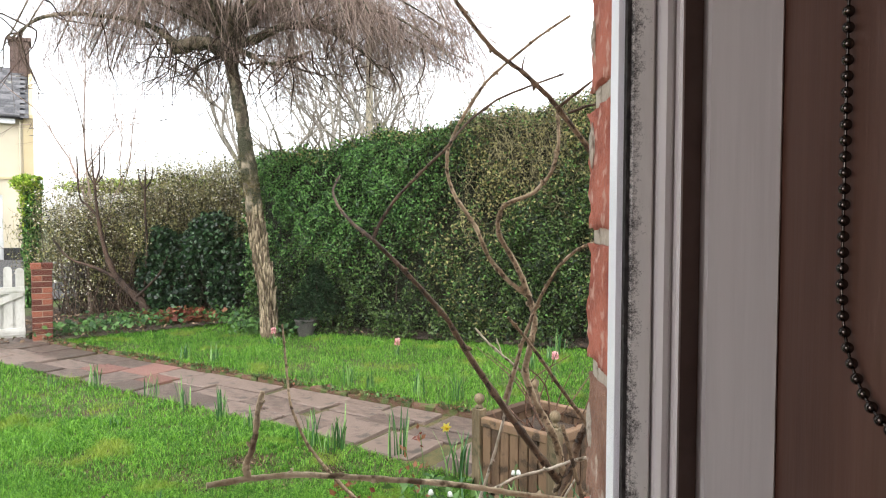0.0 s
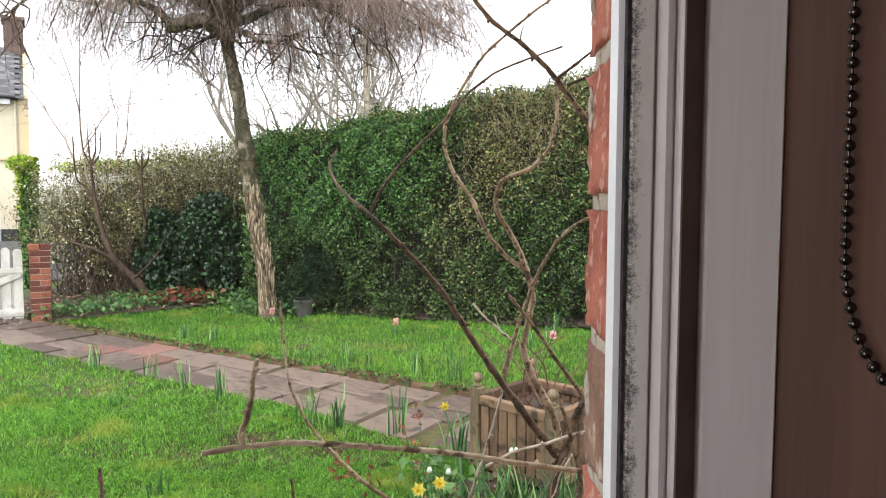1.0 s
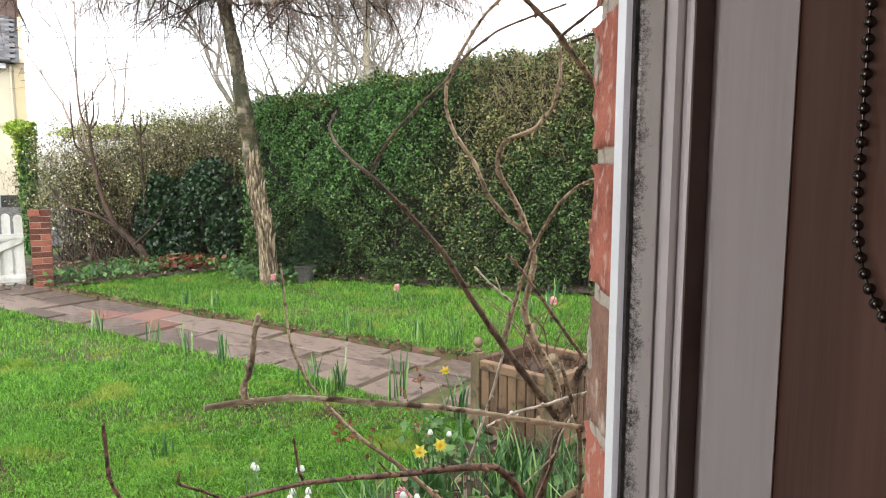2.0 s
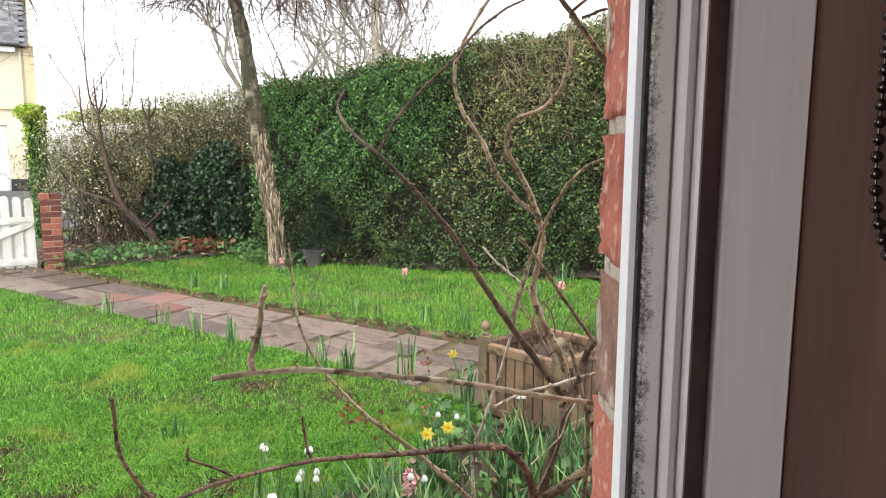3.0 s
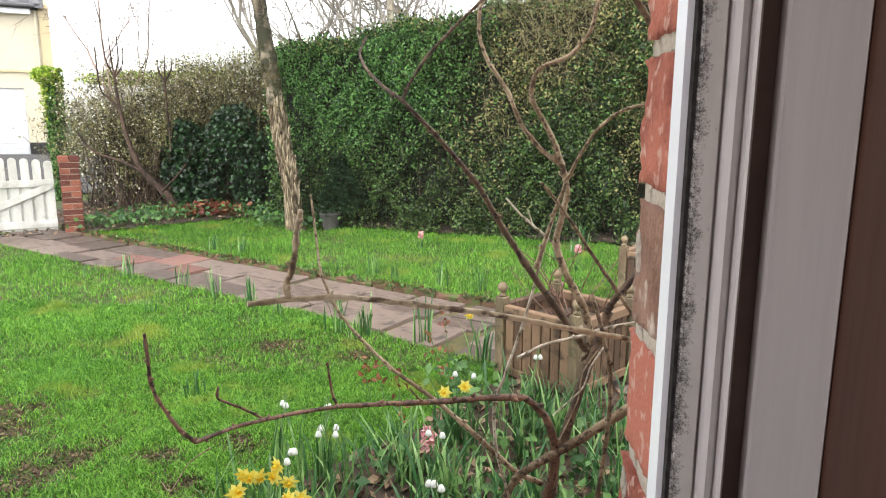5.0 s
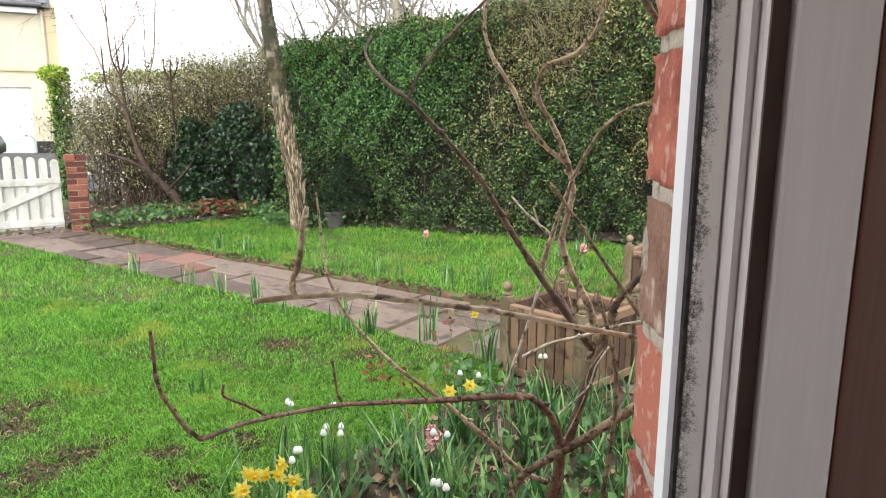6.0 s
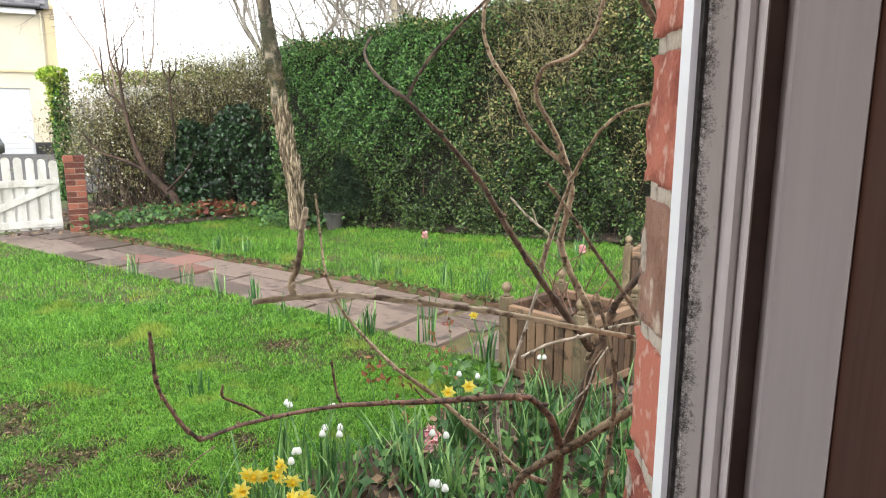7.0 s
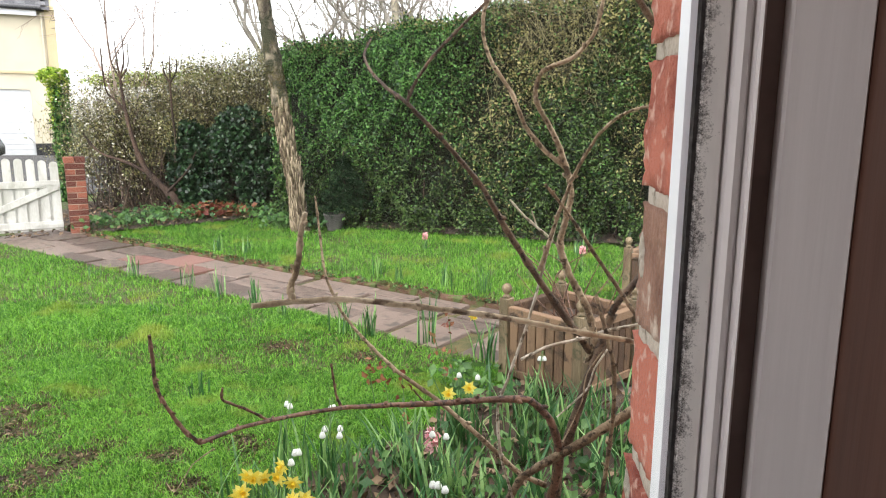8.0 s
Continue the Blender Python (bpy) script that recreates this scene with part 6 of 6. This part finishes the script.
def patchy(x, y, size, seed):
    """Smooth random patches of about that many metres, from 0 to 1."""
    table = np.random.default_rng(seed).random((64, 64))
    u, v = np.asarray(x) / size + 400, np.asarray(y) / size + 400
    i, j = np.floor(u).astype(int), np.floor(v).astype(int)
    a, b = u - i, v - j
    a, b = a * a * (3 - 2 * a), b * b * (3 - 2 * b)
    t = lambda p, q: table[p % 64, q % 64]
    return t(i, j) * (1 - a) * (1 - b) + t(i + 1, j) * a * (1 - b) + t(i, j + 1) * (1 - a) * b + t(i + 1, j + 1) * a * b


WORN = ((-2.33, 3.23, 0.26), (-1.68, 2.74, 0.24), (-1.264, 4.29, 0.13), (-2.17, 2.94, 0.16), (-1.90, 2.50, 0.2), (-1.35, 2.76, 0.12), (-1.05, 2.88, 0.15), (-0.70, 4.1, 0.1), (-2.9, 3.6, 0.15), (-1.15, 2.5, 0.16))


def grass_field(name, n, x0, x1, y0, y1, cond, height, width, seed, label):
    x, y = rg.uniform(x0, x1, n), rg.uniform(y0, y1, n)
    lush = 0.55 * patchy(x, y, 0.55, 1) + 0.45 * patchy(x, y, 0.16, 2)
    tuft = patchy(x, y, 0.055, 3)
    worn = np.zeros(n)
    for cx, cy, size in WORN:
        worn += np.exp(-((x - cx) ** 2 + ((y - cy) * 1.3) ** 2) / size ** 2)
    worn *= 0.35 + 1.3 * patchy(x, y, 0.07, 4)
    ok = cond(x, y) & (rg.random(n) < np.clip(0.40 + 1.0 * lush, 0.3, 1) * np.clip(0.55 + 0.8 * tuft, 0, 1) * np.clip(1.05 - worn, 0.04, 1))
    x, y, lush, tuft = x[ok], y[ok], lush[ok], tuft[ok]
    h = height * (0.35 + 0.75 * lush + 0.45 * tuft ** 2) * rg.uniform(0.5, 1.3, len(x))
    roots = np.column_stack([x, y, lawn_lift(x, y) + 0.005])
    ob = blades(name, roots, height, width, "grass", None, "", 1.1, seed, 0.55, h)
    return tagged(ob, label, "grass", kind="stuff")


def near_lawn(x, y):
    return (y < near_edge(x) + rg.normal(0, 0.025, len(x))) & ~near_bed(x, y)


def far_lawn(x, y):
    return (y > far_edge(x) + 0.05 + rg.normal(0, 0.02, len(x))) & (y < bed_line(x) + rg.normal(0, 0.05, len(x)))


grass_field("grass", 190000, -4.2, 0.6, 1.5, 5.2, near_lawn, 0.046, 0.0045, 41, "short uneven lawn grass with worn mossy patches")
grass_field("grass", 230000, -3.2, 0.3, 1.8, 3.9, near_lawn, 0.038, 0.0035, 44, "short uneven lawn grass with worn mossy patches")
grass_field("grass", 80000, -6.5, -0.8, 4.4, 8.4, near_lawn, 0.052, 0.006, 42, "short uneven lawn grass with worn mossy patches")
grass_field("grass", 170000, -5.2, 2.6, 4.9, 10.5, far_lawn, 0.060, 0.006, 43, "longer lawn grass between path and hedge")

crumbs = []
for cx, cy, size in WORN:
    crumbs.append(np.column_stack([rg.normal(cx, size * 0.55, 900), rg.normal(cy, size * 0.45, 900)]))
crumbs.append(np.column_stack([rg.uniform(-3.6, 0.0, 9000), rg.uniform(1.8, 4.6, 9000)]))
crumbs = np.vstack(crumbs)
crumbs = crumbs[near_lawn(crumbs[:, 0], crumbs[:, 1])]
crumbs = np.column_stack([crumbs, lawn_lift(crumbs[:, 0], crumbs[:, 1]) + rg.uniform(0.004, 0.016, len(crumbs))])
tagged(leaves("dead_grass", crumbs, 0.024, ["moss", "litter", "soil"], seed=48, aspect=0.4, normals=np.tile([0, 0, 1.0], (len(crumbs), 1)), weights=(5, 3, 4)),
       "moss crumbs and dead grass in worn lawn patches", "moss", kind="stuff")

# ---------------------------------------------------------------- car by the garage
car = holder("parked_car", (-12.6, 15.6, 0.35), "dark grey parked hatchback on the forecourt", "car")


def build_car():
    def shell(name, stations, mat, smooth=True):
        bm = bmesh.new()
        rings = [[bm.verts.new((x, y, z)) for y, z in ring] for x, ring in stations]
        for a, b in zip(rings, rings[1:]):
            for i in range(len(a) - 1):
                bm.faces.new((a[i], b[i], b[i + 1], a[i + 1]))
        bm.faces.new(rings[0])
        bm.faces.new(rings[-1][::-1])
        bmesh.ops.recalc_face_normals(bm, faces=bm.faces)
        return keep(part(name, bm, mat, None, "", smooth), car)

    def ring(half, lo, hi, tuck):
        return [(15.6 - half, lo), (15.6 - half - 0.02, (lo + hi) / 2), (15.6 - half + tuck, hi), (15.6 + half - tuck, hi), (15.6 + half + 0.02, (lo + hi) / 2), (15.6 + half, lo)]
    shell("body", [(-14.6, ring(0.75, 0.62, 1.05, 0.08)), (-14.4, ring(0.82, 0.55, 1.25, 0.06)), (-13.0, ring(0.85, 0.53, 1.28, 0.05)), (-11.6, ring(0.85, 0.53, 1.26, 0.06)), (-10.85, ring(0.80, 0.55, 1.12, 0.08)), (-10.6, ring(0.70, 0.62, 0.98, 0.12))], "car_paint")
    shell("windows", [(-14.35, ring(0.76, 1.24, 1.30, 0.02)), (-14.0, ring(0.74, 1.24, 1.72, 0.15)), (-12.8, ring(0.74, 1.26, 1.80, 0.14)), (-12.1, ring(0.74, 1.25, 1.70, 0.14)), (-11.5, ring(0.76, 1.22, 1.29, 0.02))], "car_glass")
    shell("roof", [(-14.0, ring(0.62, 1.71, 1.74, 0.02)), (-12.8, ring(0.64, 1.79, 1.82, 0.03)), (-12.15, ring(0.62, 1.69, 1.72, 0.02))], "car_paint")
    keep(boxed("mirror", (-11.75, 14.55, 1.22), (-11.58, 14.75, 1.36), "black_plastic", None, "", 0.03), car)
    for x in (-13.8, -11.4):
        for y in (14.85, 16.25):
            m = Matrix.Translation((x, y, 0.70)) @ Matrix.Rotation(radians(90), 4, "X")
            bm = lathe([(0.20, -0.1), (0.30, -0.1), (0.325, -0.07), (0.325, 0.07), (0.30, 0.1), (0.20, 0.1)], 24)
            bmesh.ops.transform(bm, matrix=m, verts=bm.verts)
            tyre = keep(part("tyre", bm, "rubber"), car)
            bm = lathe([(0.03, -0.105), (0.19, -0.09), (0.20, -0.06), (0.20, 0.06), (0.19, 0.09), (0.03, 0.105)], 20)
            bmesh.ops.transform(bm, matrix=m, verts=bm.verts)
            rim = part("rim", bm, "steel")
            rim.parent = tyre


build_car()
car.location.x -= 0.75


# ---------------------------------------------------------------- bricks of the window wall
def build_bricks():
    r = np.random.default_rng(47)
    k0 = round((0.35 - JOINT) / COURSE)
    for k in range(k0, k0 + 28):
        z = JOINT + k * COURSE + 0.005
        near = 1.05 < z < 1.90
        header = k % 2 == 0
        x = 0.078
        for c in range(3):
            length = 0.1025 if header and c == 0 else 0.215
            depth0 = 0.3105
            bm = box(bmesh.new(), (0, depth0, 0), (length, OUT, 0.0652))
            if near and c == 0:
                bmesh.ops.subdivide_edges(bm, edges=bm.edges[:], cuts=13, use_grid_fill=True)
                seed = Vector((k * 3.1, 7.7, 1.3))
                for v in bm.verts:
                    edge = min(abs(v.co.z), abs(v.co.z - 0.0652)) < 0.004
                    corner = abs(v.co.y - OUT) < 0.006
                    n = noise.noise_vector(v.co * 42 + seed) + 0.8 * noise.noise_vector(v.co * 170 + seed)
                    v.co += n * (0.0008 if not (edge or corner) else 0.0022)
                    if corner and v.co.x < 0.01:
                        v.co.y -= abs(noise.noise(Vector((3, k * 5.0, v.co.z * 60)))) * 0.009
                        v.co.x += abs(noise.noise(Vector((9, k * 4.0, v.co.z * 45)))) * 0.003
            else:
                bmesh.ops.bevel(bm, geom=bm.edges[:], offset=0.003, segments=1, affect="EDGES")
            brown = k in (-1, 3, 8, -6)
            ob = part("brick", bm, "brick_brown" if brown else "brick", mortar_wall, "", near)
            ob.location = (x + r.normal(0, 0.0006), r.normal(0, 0.0012), z + r.normal(0, 0.0008))
            x += length + 0.0105
        # old mortar smeared over the arris
        if near:
            for q in range(int(r.integers(0, 3))):
                bm = bmesh.new()
                bmesh.ops.create_icosphere(bm, subdivisions=3, radius=1)
                size = Vector((0.0016, r.uniform(0.002, 0.006), r.uniform(0.004, 0.018)))
                for v in bm.verts:
                    v.co *= 1 + 0.45 * noise.noise(v.co * 2.3 + Vector((k, q, 0)))
                    v.co = Vector((v.co.x * size.x, v.co.y * size.y, v.co.z * size.z))
                ob = part("mortar_smear", bm, "mortar", mortar_wall, "", True)
                ob.location = (0.0782, r.uniform(0.350, 0.368), z + r.uniform(0.01, 0.055))
        # pointing between this course and the next, rough at the corner
        if near:
            bm = box(bmesh.new(), (0.0, 0.3105, 0.0), (0.09, OUT - 0.007, 0.0105))
            bmesh.ops.subdivide_edges(bm, edges=bm.edges[:], cuts=6, use_grid_fill=True)
            for v in bm.verts:
                v.co += noise.noise_vector(v.co * 60 + Vector((k * 2.0, 1, 5))) * 0.0016
            ob = part("pointing", bm, "mortar", mortar_wall, "", True)
            ob.location = (0.0800, 0, z + 0.0652 - 0.0004)


build_bricks()
